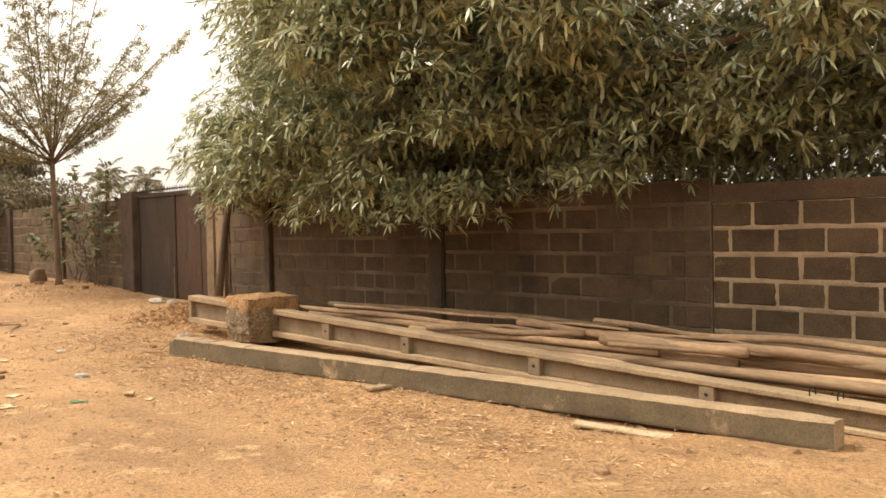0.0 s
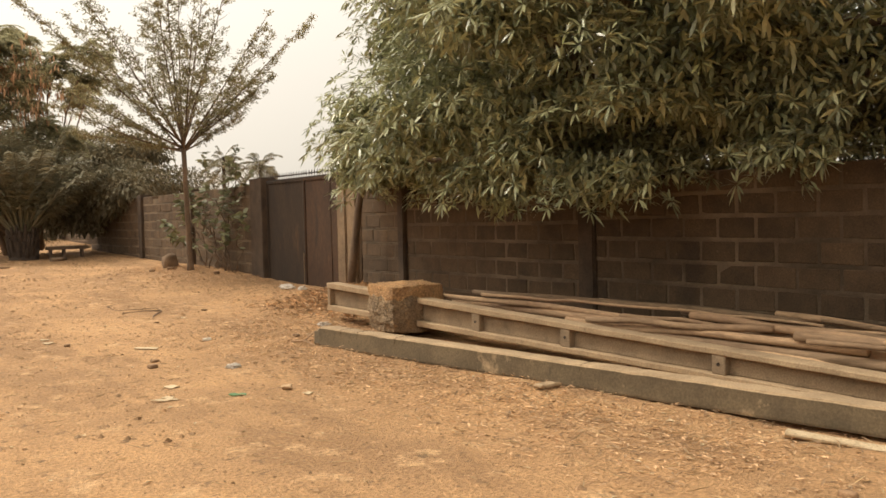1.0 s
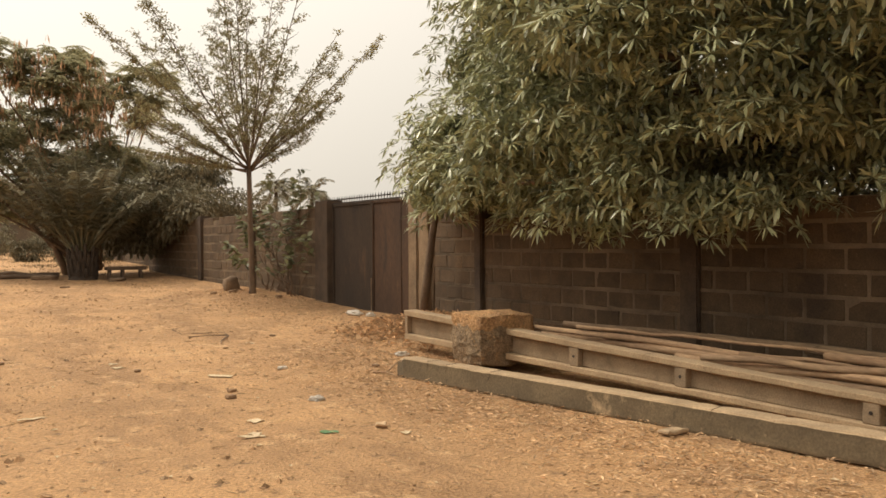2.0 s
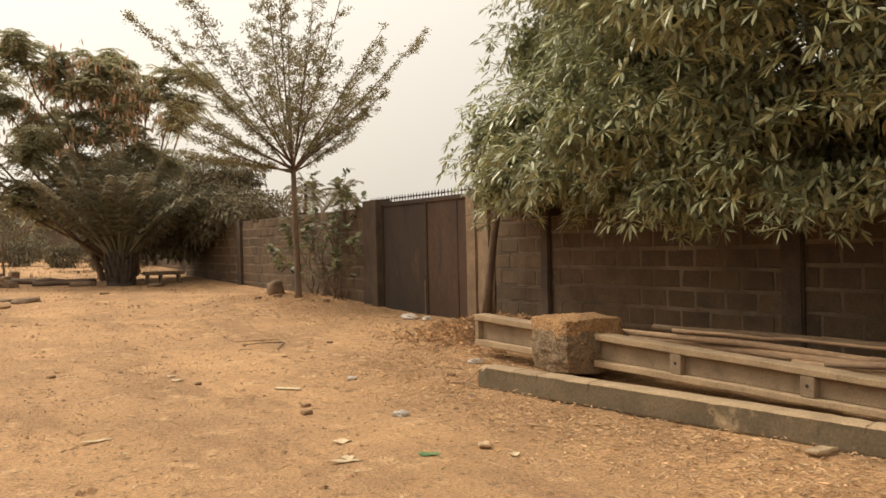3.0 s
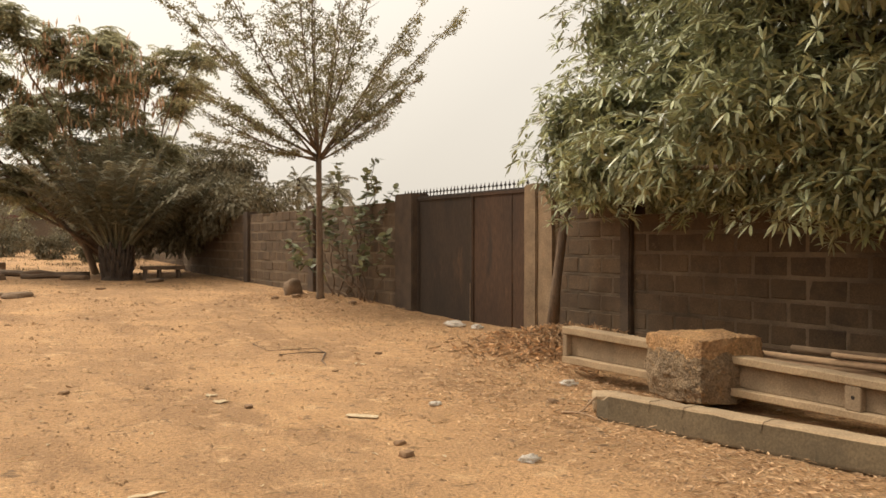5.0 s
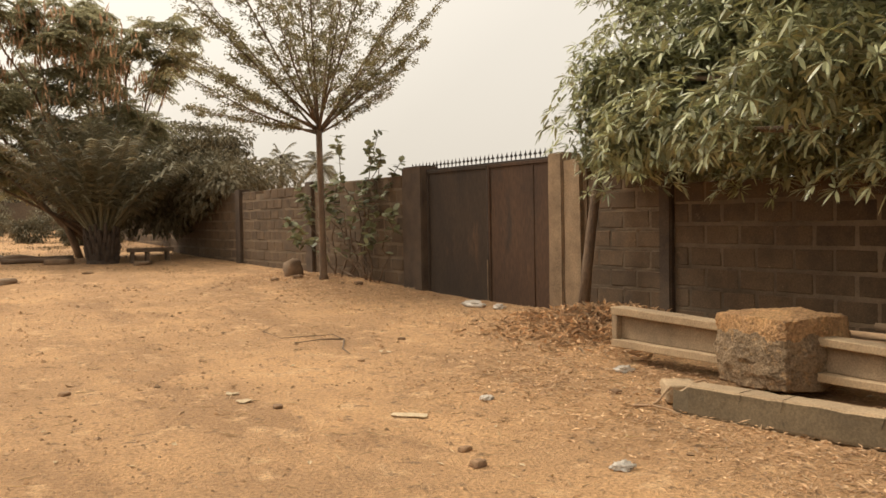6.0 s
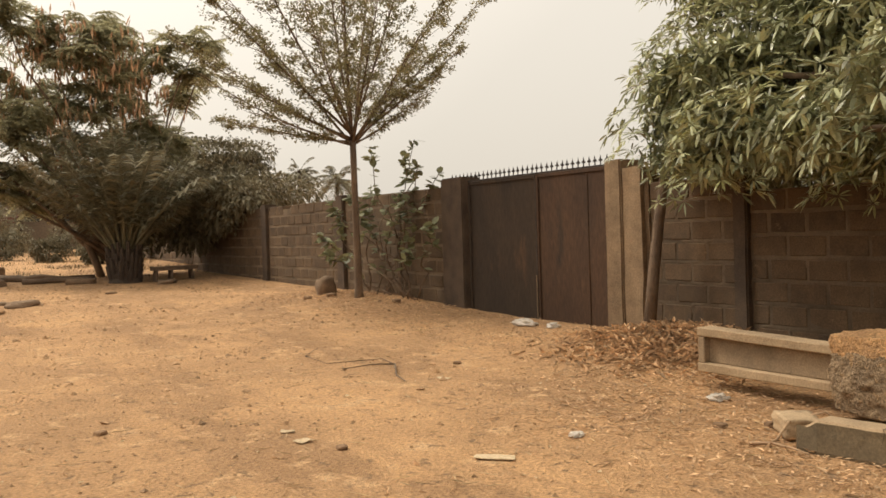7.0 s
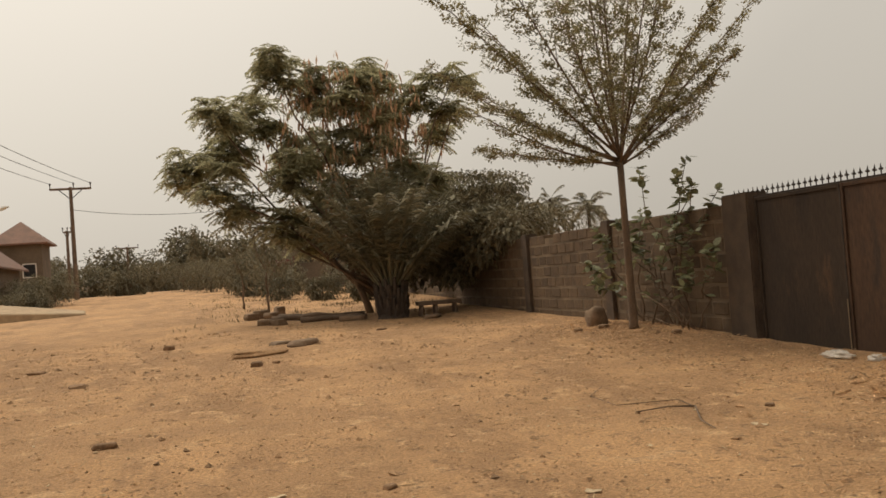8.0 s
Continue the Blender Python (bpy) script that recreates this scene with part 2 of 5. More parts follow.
def leaf_arrays(p, d, length, width, droop, fold=0.12):
    """Leaves as folded, pointed blades: base p, direction d, one length, width and droop each."""
    n = len(p)
    up = np.tile((0, 0, 1.0), (n, 1)) + RNG.normal(0, 0.25, (n, 3))
    s = unit(np.cross(d, up))
    nm = np.cross(s, d)
    L, w = np.broadcast_to(length, n)[:, None], np.broadcast_to(width, n)[:, None]
    dr = np.broadcast_to(droop, n)[:, None]
    c = p + d * L * 0.48 - np.array((0, 0, 1.0)) * dr * L * 0.15
    tip = p + d * L * (1 - 0.25 * dr) - np.array((0, 0, 1.0)) * dr * L * 0.6
    v = np.stack([p, c + s * w * 0.5 + nm * w * fold, c - s * w * 0.5 + nm * w * fold, c - nm * w * fold, tip], 1).reshape(-1, 3)
    f = np.array([(0, 3, 1), (0, 2, 3), (1, 3, 4), (3, 2, 4)])
    return v, (f[None] + 5 * np.arange(n)[:, None, None]).reshape(-1, 3)


def lance_arrays(p, d, length, width, droop):
    """Leaves as slender lance-shaped blades that bend down towards the tip."""
    n = len(p)
    up = np.tile((0, 0, 1.0), (n, 1)) + RNG.normal(0, 0.3, (n, 3))
    s = unit(np.cross(d, up))
    L, w = np.broadcast_to(length, n)[:, None], np.broadcast_to(width, n)[:, None]
    fall = np.array((0, 0, 1.0)) * np.broadcast_to(droop, n)[:, None] * L
    a, b = p + d * L * 0.33 - fall * 0.08, p + d * L * 0.68 - fall * 0.3
    tip = p + d * L * 0.96 - fall * 0.62
    v = np.stack([p, a + s * w * 0.46, a - s * w * 0.46, b + s * w * 0.40, b - s * w * 0.40, tip], 1).reshape(-1, 3)
    f = np.array([(0, 2, 1), (1, 2, 4), (1, 4, 3), (3, 4, 5)])
    return v, (f[None] + 6 * np.arange(n)[:, None, None]).reshape(-1, 3)


def join(sets):
    vs, fs, k = [], [], 0
    for v, f in sets:
        vs.append(v)
        fs.append(f + k)
        k += len(v)
    return np.concatenate(vs), np.concatenate(fs)


def spaced(q, gap):
    """Indices of points kept so that no two stand nearer than gap."""
    cells, out = {}, []
    for i, p in enumerate(q):
        c = tuple(int(math.floor(v / gap)) for v in p)
        near = (j for dx in (-1, 0, 1) for dy in (-1, 0, 1) for dz in (-1, 0, 1) for j in cells.get((c[0] + dx, c[1] + dy, c[2] + dz), ()))
        if all(((q[j] - p) ** 2).sum() > gap * gap for j in near):
            cells.setdefault(c, []).append(i)
            out.append(i)
    return np.array(out)


def whorls(q, axis, n, length, width, droop):
    """Rosettes of n leaves round each axis."""
    m = len(q)
    t = unit(np.cross(axis, RNG.normal(size=(m, 3))))
    b = np.cross(axis, t)
    a = np.linspace(0, 2 * math.pi, n, endpoint=False)[None] + RNG.uniform(0, 0.5, (m, n))
    e = RNG.uniform(-0.12, 0.42, (m, n))[..., None]
    d = (t[:, None] * np.cos(a)[..., None] + b[:, None] * np.sin(a)[..., None]) * np.cos(e) + axis[:, None] * np.sin(e)
    p = np.repeat(q, n, 0) + d.reshape(-1, 3) * 0.015
    k = m * n
    return lance_arrays(p, d.reshape(-1, 3), length * RNG.uniform(0.8, 1.1, k), width * RNG.uniform(0.75, 1.2, k), droop * RNG.uniform(0.3, 1.5, k))


def lobe_points(lobes, count, lo=0.86, hi=1.06, keep=0.82):
    """Points near the outside of a heap of ellipsoids, with the way outwards."""
    L = np.array(lobes, float)
    area = L[:, 3] * L[:, 4] + L[:, 4] * L[:, 5] + L[:, 3] * L[:, 5]
    i = RNG.choice(len(L), count, p=area / area.sum())
    u = unit(RNG.normal(size=(count, 3)))
    q = L[i, :3] + u * L[i, 3:] * RNG.uniform(lo, hi, (count, 1))
    out = unit(u / L[i, 3:])
    deep = (((q[:, None] - L[None, :, :3]) / L[None, :, 3:]) ** 2).sum(2).min(1)
    ok = deep > keep * keep
    return q[ok], out[ok]


GY = np.array((-60, 6, 10, 16, 24, 32, 40, 55, 72, 110, 300, 4000.0))
GZ = np.array((0.0, 0.0, 0.03, 0.10, 0.30, 0.46, 0.66, 1.05, 1.6, 2.05, 2.3, 2.3))


def ground_z(x, y):
    z = float(np.interp(y, GY, GZ))
    if abs(x) < 60 and y < 120:
        z += 0.035 * noise.noise((x * 0.45, y * 0.45, 0.3)) + 0.018 * noise.noise((x * 1.9, y * 1.9, 4.0)) + 0.008 * noise.noise((x * 4.3, y * 4.3, 9.0))
        z += 0.20 * math.exp(-(((x - 7.3) / 1.1) ** 2 + ((y - 13.9) / 1.3) ** 2))
        z += 0.07 / (1 + math.exp(-(x - 6.7) * 4))
        z += 0.10 * math.exp(-(((x - 1.5) / 1.0) ** 2 + ((y - 25) / 0.9) ** 2))
        z += 0.14 * math.exp(-(((x - 6.7) / 1.3) ** 2 + ((y - 21.6) / 2.0) ** 2))
    return z


# ---- ground ----
def spread(lo, hi, fine_lo, fine_hi, step, grow=1.35):
    out, s, c = list(np.arange(fine_lo, fine_hi, step)), step, fine_hi
    while c < hi:
        out.append(c)
        s *= grow
        c += s
    s, c = step, fine_lo - step
    while c > lo:
        out.append(c)
        s *= grow
        c -= s
    return sorted(out)


def build_ground():
    xs, ys = spread(-2500, 2500, -3.5, 8.2, 0.11), spread(-400, 3000, 1.5, 24, 0.11)
    v = [(x, y, ground_z(x, y)) for y in ys for x in xs]
    w = len(xs)
    f = [(j * w + i, j * w + i + 1, (j + 1) * w + i + 1, (j + 1) * w + i) for j in range(len(ys) - 1) for i in range(w - 1)]
    ob = raw("ground", v, f, EARTH, smooth=True)
    tagged(ob, "bare sandy orange earth yard, trodden and littered", "ground", kind="structure")


build_ground()
WX = 7.82  # face of the boundary wall
COURSE, STEP = 0.2545, 0.475


# ---- boundary wall ----
def block_mesh(dx, seed):
    rng = random.Random(seed)
    bm = bmesh.new()
    hx, hy, hz = 0.108, dx / 2, 0.108
    j = lambda s: s + rng.uniform(-0.006, 0.006)
    hexa(bm, [(-j(hx), -j(hy), -j(hz)), (j(hx), -j(hy), -j(hz)), (j(hx), j(hy), -j(hz)), (-j(hx), j(hy), -j(hz)), (-j(hx), -j(hy), j(hz)), (j(hx), -j(hy), j(hz)), (j(hx), j(hy), j(hz)), (-j(hx), j(hy), j(hz))])
    bev(bm, 0.013)
    bmesh.ops.recalc_face_normals(bm, faces=bm.faces)
    me = bpy.data.meshes.new("block")
    bm.to_mesh(me)
    bm.free()
    me.materials.append(BLOCK)
    return me


BLOCKS = {size: [block_mesh(size, 10 * k + i) for i in range(4)] for k, size in enumerate((0.447, 0.21))}
LAID = []


def wall(number, y0, y1, base, rows, label, x=WX, offset=0.0, ragged=0.0, cap=False, mortar=MORTAR, gap=0.018, bond=STEP / 2, squeeze=0.0):
    """One bay of blockwork between posts; its face stands at x."""
    bm = bmesh.new()
    top = base + rows * COURSE
    box(bm, x + 0.009, x + 0.207, y0, y1, -0.3, top - 0.012 - ragged * COURSE)
    core = part("wall_%d" % number, bm, mortar)
    tagged(core, label, "wall", kind="structure")
    LAID.append((core, x, y0, y1, base, rows, offset, ragged, gap, bond))
    if squeeze:
        ny, nz = int((y1 - y0) / 0.02), int((top - 0.02) / 0.02)
        v = []
        for k in range(nz + 1):
            for i in range(ny + 1):
                y, z = y0 + (y1 - y0) * i / ny, (top - 0.014) * k / nz
                r = math.floor((z - base) / COURSE)
                dz = abs((z - base) / COURSE - round((z - base) / COURSE)) * COURSE
                u = (y - (y0 - (bond if r % 2 else 0) + offset)) / STEP
                d = min(dz, abs(u - round(u)) * STEP)
                lump_ = 0.45 + 1.2 * noise.noise((y * 5, z * 5, number)) + 0.8 * noise.noise((y * 17, z * 17, number + 3.0))
                v.append((x + 0.012 - squeeze * math.exp(-(d / 0.02) ** 2) * max(0.0, lump_), y, z))
        f = [(k * (ny + 1) + i, k * (ny + 1) + i + 1, (k + 1) * (ny + 1) + i + 1, (k + 1) * (ny + 1) + i) for k in range(nz) for i in range(ny)]
        raw("mortar_joints", v, f, mortar, core, True)
    if cap:
        bm = bmesh.new()
        box(bm, x - 0.012, x + 0.228, y0, y1, top - 0.008, top + 0.17)
        rough_up(bm, 0.012, 4, 3)
        part("coping", bm, BLOCK, core, "rough rendered top course")


def lay_blocks():
    rng = random.Random(3)
    for core, x, y0, y1, base, rows, offset, ragged, gap, bond in LAID:
        for r in range(rows):
            z, y = base + (r + 0.5) * COURSE, y0 - (bond if r % 2 else 0) + offset - STEP
            while y < y1:
                j0, j1 = rng.uniform(0.7, 1.5), rng.uniform(0.7, 1.5)
                a, b = max(y + gap * j0, y0 + 0.004), min(y + STEP - gap * j1, y1 - 0.004)
                y += STEP
                if b - a < 0.06 or (r == rows - 1 and rng.random() < ragged):
                    continue
                full = b - a > 0.3
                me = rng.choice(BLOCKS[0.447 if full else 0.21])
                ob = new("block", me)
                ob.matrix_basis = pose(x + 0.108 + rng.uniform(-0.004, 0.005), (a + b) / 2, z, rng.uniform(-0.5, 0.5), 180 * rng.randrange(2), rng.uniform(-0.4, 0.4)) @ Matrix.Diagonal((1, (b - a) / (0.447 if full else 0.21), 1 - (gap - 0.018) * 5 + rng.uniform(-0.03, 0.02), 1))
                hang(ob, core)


wall(1, -1.0, 4.84, -0.07, 7, "brown laterite block wall with pale mortar joints", offset=0.19, cap=True, mortar=FRESHMORTAR, gap=0.011, squeeze=0.024)
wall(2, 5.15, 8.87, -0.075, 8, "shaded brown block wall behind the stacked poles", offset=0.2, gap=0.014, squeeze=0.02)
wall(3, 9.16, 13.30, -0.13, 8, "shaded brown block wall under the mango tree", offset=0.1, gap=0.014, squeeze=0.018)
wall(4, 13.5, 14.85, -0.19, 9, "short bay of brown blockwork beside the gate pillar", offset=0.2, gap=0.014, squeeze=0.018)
wall(11, 4.842, 5.148, -0.07, 8, "brown block pier between two wall bays", x=WX - 0.03, bond=0.0, gap=0.006, squeeze=0.014)
wall(5, 19.72, 23.75, 0.05, 9, "brown block wall behind a shrub", offset=0.15)
wall(6, 24.1, 28.3, 0.05, 9, "brown block wall with a broken top course", offset=0.3, ragged=0.35)
wall(7, 28.65, 35.0, 0.05, 9, "dark shaded block wall under overhanging trees", offset=0.1)


def post(name, x0, x1, y0, y1, z0, z1, material, label, amp=0.006):
    bm = bmesh.new()
    box(bm, x0, x1, y0, y1, z0, z1)
    bev(bm, 0.02, 2)
    rough_up(bm, amp, 3, 3)
    return tagged(part(name, bm, material), label, "post", kind="structure")


post("wall_post_2", WX - 0.05, WX + 0.23, 8.87, 9.16, -0.3, 2.1, DARKPOST, "dark concrete post between wall bays")
post("wall_post_3", WX - 0.07, WX + 0.23, 13.30, 13.5, -0.3, 2.15, DARKPOST, "dark weathered concrete wall post")
post("wall_post_4", WX - 0.07, WX + 0.25, 23.75, 24.1, -0.1, 2.4, DARKPOST, "dark concrete wall post behind a young tree")
post("wall_post_5", WX - 0.07, WX + 0.25, 28.3, 28.65, -0.1, 2.4, DARKPOST, "dark concrete wall post at the end of a bay")
post("gate_post_1", WX - 0.10, WX + 0.28, 19.05, 19.72, -0.1, 2.46, DARKPOST, "dark stained concrete gate post")


def gate_pillar():
    """Bare plastered pillar with a vertical groove and a broken corner."""
    bm = bmesh.new()
    box(bm, WX - 0.10, WX + 0.28, 15.27, 15.58, -0.1, 2.42)
    bev(bm, 0.02, 2)
    rough_up(bm, 0.01, 3, 3)
    p = part("gate_post_2", bm, PLASTER)
    tagged(p, "pale bare-plastered gate pillar with a cracked edge", "pillar", kind="structure")
    bm = bmesh.new()
    box(bm, WX - 0.07, WX + 0.26, 14.93, 15.262, -0.1, 2.3)
    rough_up(bm, 0.022, 6, 6)
    part("pilaster", bm, PLASTER, p)
    bm = bmesh.new()
    box(bm, WX - 0.01, WX + 0.22, 14.85, 14.93, -0.1, 2.2)
    rough_up(bm, 0.04, 7, 6)
    part("broken_edge", bm, BLOCK, p, "crumbling reddish brick edge")


gate_pillar()


def metal_gate():
    g = thing("metal_gate", (WX + 0.05, 17.3, 0.05), "closed rusty sheet-metal double gate topped with spikes", "gate")
    zb, zt = 0.10, 2.36
    for y0, y1, m, ribs in ((17.205, 19.03, RUST_A, ()), (15.6, 17.195, RUST_B, (16.06,))):
        bm = bmesh.new()
        box(bm, WX + 0.03, WX + 0.045, y0, y1, zb, zt)
        bmesh.ops.subdivide_edges(bm, edges=bm.edges[:], cuts=10, use_grid_fill=True)
        for v in bm.verts:
            v.co.x += 0.008 * noise.noise(v.co * 1.6)
        leaf = part("gate_leaf", bm, m, g)
        for y in (y0 + 0.025, y1 - 0.025):
            b = bmesh.new()
            box(b, WX + 0.005, WX + 0.03, y - 0.025, y + 0.025, zb, zt)
            part("stile", bev(b, 0.005), m, leaf)
        b = bmesh.new()
        box(b, WX + 0.01, WX + 0.03, y0 + 0.05, y1 - 0.05, zt - 0.05, zt)
        part("top_rail", bev(b, 0.004), m, leaf)
        for y in ribs:
            b = bmesh.new()
            box(b, WX + 0.018, WX + 0.034, y - 0.012, y + 0.012, zb, zt - 0.05)
            part("seam", bev(b, 0.004), m, leaf)
    bm = bmesh.new()
    box(bm, WX + 0.0, WX + 0.028, 17.188, 17.212, 0.12, 2.3)
    part("closing_strip", bm, IRON, g)
    # pale rod in place of the light that shows through the seam
    bm = bmesh.new()
    tube(bm, [(WX - 0.012, 17.2, 0.06), (WX - 0.012, 17.2, 0.85)], [0.007, 0.007], 8)
    part("drop_bolt", bm, CONC, g, "pale rod standing in for light through the gate seam")
    bm = bmesh.new()
    box(bm, WX + 0.02, WX + 0.05, 15.6, 19.6, zt + 0.003, zt + 0.03)
    rail = part("spike_rail", bm, IRON, g)
    bm = bmesh.new()
    tube(bm, [(0, 0, 0), (0, 0, 0.05), (0, 0, 0.055), (0, 0, 0.075), (0, 0, 0.08), (0, 0, 0.14)], [0.009, 0.009, 0.028, 0.028, 0.014, 0.001], 6)
    first = part("spike", bm, IRON, rail)
    me = first.data
    bpy.data.objects.remove(first)
    for i in range(34):
        s = new("spike", me)
        s.matrix_basis = pose(WX + 0.035, 15.66 + i * 0.1175, zt + 0.028, random.uniform(-4, 4), random.uniform(-4, 4), 0)
        hang(s, rail)


metal_gate()


# ---- fallen concrete poles ----
def lerp3(a, b, t):
    return tuple(p + (q - p) * t for p, q in zip(a, b))


def lattice_pole():
    """Tapered concrete pole with recessed panels; the far end is its broad foot, cast into a rough lump."""
    a, b = (5.76, 12.25, 0.212), (6.16, 1.9, 0.0)
    h0, h1, depth = 0.395, 0.20, 0.19
    g = thing("concrete_pole", (5.95, 7.0, 0.05), "long precast concrete pole with recessed panels, lying on the ground", "pole")

    def slab(bm, t0, t1, u0, u1, d0, d1):
        ring = []
        for t in (t0, t1):
            p, h = lerp3(a, b, t), h0 + (h1 - h0) * t
            ring.append([(p[0] + d, p[1], p[2] + u * h) for u, d in ((u0, d0), (u0, d1), (u1, d1), (u1, d0))])
        q, w = ring
        hexa(bm, [q[0], q[1], w[1], w[0], q[3], q[2], w[2], w[3]])

    def piece(name, *spec):
        bm = bmesh.new()
        slab(bm, *spec)
        bmesh.ops.subdivide_edges(bm, edges=[e for e in bm.edges if e.calc_length() > 1], cuts=40)
        bev(bm, 0.008)
        rough_up(bm, 0.005, 4)
        return part(name, bm, CONCTOP if name == "flange" else CONC, g)

    piece("web", 0.001, 0.999, 0.2, 0.8, 0.075, depth - 0.075)
    piece("flange", 0.0, 1.0, 0.80, 1.0, 0.0, depth)
    piece("flange", 0.0, 1.0, 0.0, 0.20, 0.0, depth)
    for y in (12.21, 8.87, 7.44, 5.62, 3.85, 2.2):
        t = (12.25 - y) / (12.25 - 1.9)
        w = 0.0066 if y < 12 else 0.0035
        rib = piece("rib", max(t - w, 0.0004), t + w, 0.199, 0.801, 0.006, depth - 0.006)
        if y < 12:
            p, hh = lerp3(a, b, t), h0 + (h1 - h0) * t
            # solid dark stub, its colour stands for shade inside the hole
            bm = bmesh.new()
            tube(bm, [(p[0] + 0.003, p[1], p[2] + hh * 0.52), (p[0] + 0.03, p[1], p[2] + hh * 0.52)], [0.016, 0.016], 10)
            part("bolt_hole", bm, IRON, rib, "dark plug drawn for the shade inside a bolt hole")
    for y in (3.05, 2.85):
        t = (12.25 - y) / (12.25 - 1.9)
        p, hh = lerp3(a, b, t), h0 + (h1 - h0) * t
        z = p[2] + hh
        bm = bmesh.new()
        tube(bm, [(p[0] + 0.05, y, z - 0.02), (p[0] + 0.05, y, z + 0.04), (p[0] + 0.06, y, z + 0.055), (p[0] + 0.12, y, z + 0.055), (p[0] + 0.14, y, z + 0.04), (p[0] + 0.14, y, z - 0.02)], [0.006] * 6, 6)
        part("lifting_loop", bm, IRON, g, "rusty iron lifting loop")
    bm = bmesh.new()
    bmesh.ops.create_cube(bm, size=1)
    bmesh.ops.subdivide_edges(bm, edges=bm.edges[:], cuts=44, use_grid_fill=True)
    for v in bm.verts:
        r = v.co.copy()
        n = r.normalized() * 0.62
        r = r.lerp(n, 0.30)
        r += r.normalized() * (0.04 * noise.noise(r * 3.3) + 0.026 * noise.noise(r * 9) + 0.016 * noise.noise(r * 23) + 0.012 * noise.noise(r * 50))
        v.co = Matrix.Rotation(radians(-7), 3, "Z") @ Vector((r.x * 0.74, r.y * 0.80, r.z * 0.60)) + Vector((5.93, 10.4, 0.385))
    for f in bm.faces:
        c = f.calc_center_median()
        if c.z < 0.50 + 0.16 * noise.noise(c * 5) + 0.05 * noise.noise(c * 17):
            f.material_index = 1
    lumpy = smooth(part("footing", bm, LATER, g, "rough concrete lump crusted with orange laterite soil"))
    lumpy.data.materials.append(GRITTY)


lattice_pole()


def plain_pole():
    """Square tapered concrete pole with worn edges, a broken far end and cracks across."""
    a, b = (4.585, 10.38, 0.03), (5.62, 2.62, 0.015)
    g = thing("concrete_beam", (5.1, 6.5, 0.02), "long grey square concrete beam with mossy sides coloured in shade, lying on earth", "beam")
    side = Vector((b[1] - a[1], -(b[0] - a[0]), 0)).normalized() * -1
    n, rings = 150, []
    bm = bmesh.new()
    for k in range(n + 1):
        t = k / n
        p, w, h = Vector(lerp3(a, b, t)), 0.21, 0.225 - 0.035 * t
        if k < 3:
            h -= 0.02 * (3 - k)
            p += side * 0.012 * (3 - k)
            h -= 0.012 * (3 - k)
        c = 0.016
        prof = [(0.004, 0), (0, 0.02), (0.002, 0.07), (0.004, 0.12), (0.006, 0.165), (0.006, h - c), (c, h), (w - c, h), (w - 0.006, h - c), (w, 0.02), (w - 0.004, 0)]
        rings.append([bm.verts.new(p + side * u + Vector((0, 0, v))) for u, v in prof])
    for k in range(n):
        for s in range(11):
            f = bm.faces.new((rings[k][s], rings[k][(s + 1) % 11], rings[k + 1][(s + 1) % 11], rings[k + 1][s]))
            # upright sides take the darker slot: moss, with side shade in its colour
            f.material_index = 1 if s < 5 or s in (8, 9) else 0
    bm.faces.new(rings[0])
    bm.faces.new(rings[-1][::-1])
    rough_up(bm, 0.005, 4)
    rough_up(bm, 0.002, 21)
    for v in bm.verts:
        if v.co.z > 0.18:
            v.co.z -= 0.02 * max(0.0, noise.noise(v.co * 7) - 0.25)
    part("body", bm, CONCTOP, g).data.materials.append(MOSSY_SHADED)
    for t in (0.075, 0.115, 0.2, 0.52):
        p = Vector(lerp3(a, b, t))
        bm = bmesh.new()
        pts = [p + side * (0.008 + 0.19 * u) + Vector((0, 0.03 * noise.noise((t * 9, u * 4, 0)), 0.2275 - 0.035 * t)) for u in (0, 0.3, 0.6, 1)]
        pts = [p + side * 0.0 + Vector((0, 0.02, 0.13)), p + side * 0.003 + Vector((0, 0.0, 0.205))] + pts
        tube(bm, pts, [0.001, 0.0022, 0.0022, 0.0018, 0.0022, 0.001], 5)
        part("crack", bm, DARKPOST, g, "dark crack across the top")


plain_pole()


def lump(name, loc, size, material, label, category, seed=0, group="", sharp=0.35, rot=0.0, cuts=5):
    bm = bmesh.new()
    bmesh.ops.create_cube(bm, size=1)
    bmesh.ops.subdivide_edges(bm, edges=bm.edges[:], cuts=cuts, use_grid_fill=True)
    o = Vector((seed * 3.7, seed * 1.3, seed * 0.7))
    for v in bm.verts:
        r = v.co.lerp(v.co.normalized() * 0.6, sharp)
        r += r.normalized() * (0.12 * noise.noise(r * 2 + o) + 0.05 * noise.noise(r * 6 + o))
        v.co = Matrix.Rotation(rot, 3, "Z") @ Vector((r.x * size[0], r.y * size[1], r.z * size[2])) + Vector(loc)
    return tagged(smooth(part(name, bm, material)), label, category, group)


def at(x, y, up=0.0):
    return (x, y, ground_z(x, y) + up)


lump("concrete_fragment", at(4.95, 10.62, 0.09), (0.36, 0.24, 0.13), CONCTOP, "pale broken concrete fragment beside the beam end", "rubble", 3, sharp=0.05, rot=0.9, cuts=6)


def dry_root(points, r, label):
    bm = bmesh.new()
    tube(bm, [at(*p) for p in points], [r * (1 - 0.5 * i / len(points)) for i in range(len(points))], 7)
    tagged(smooth(part("dry_root", bm, WOOD)), label, "root", "roots by the beam end")


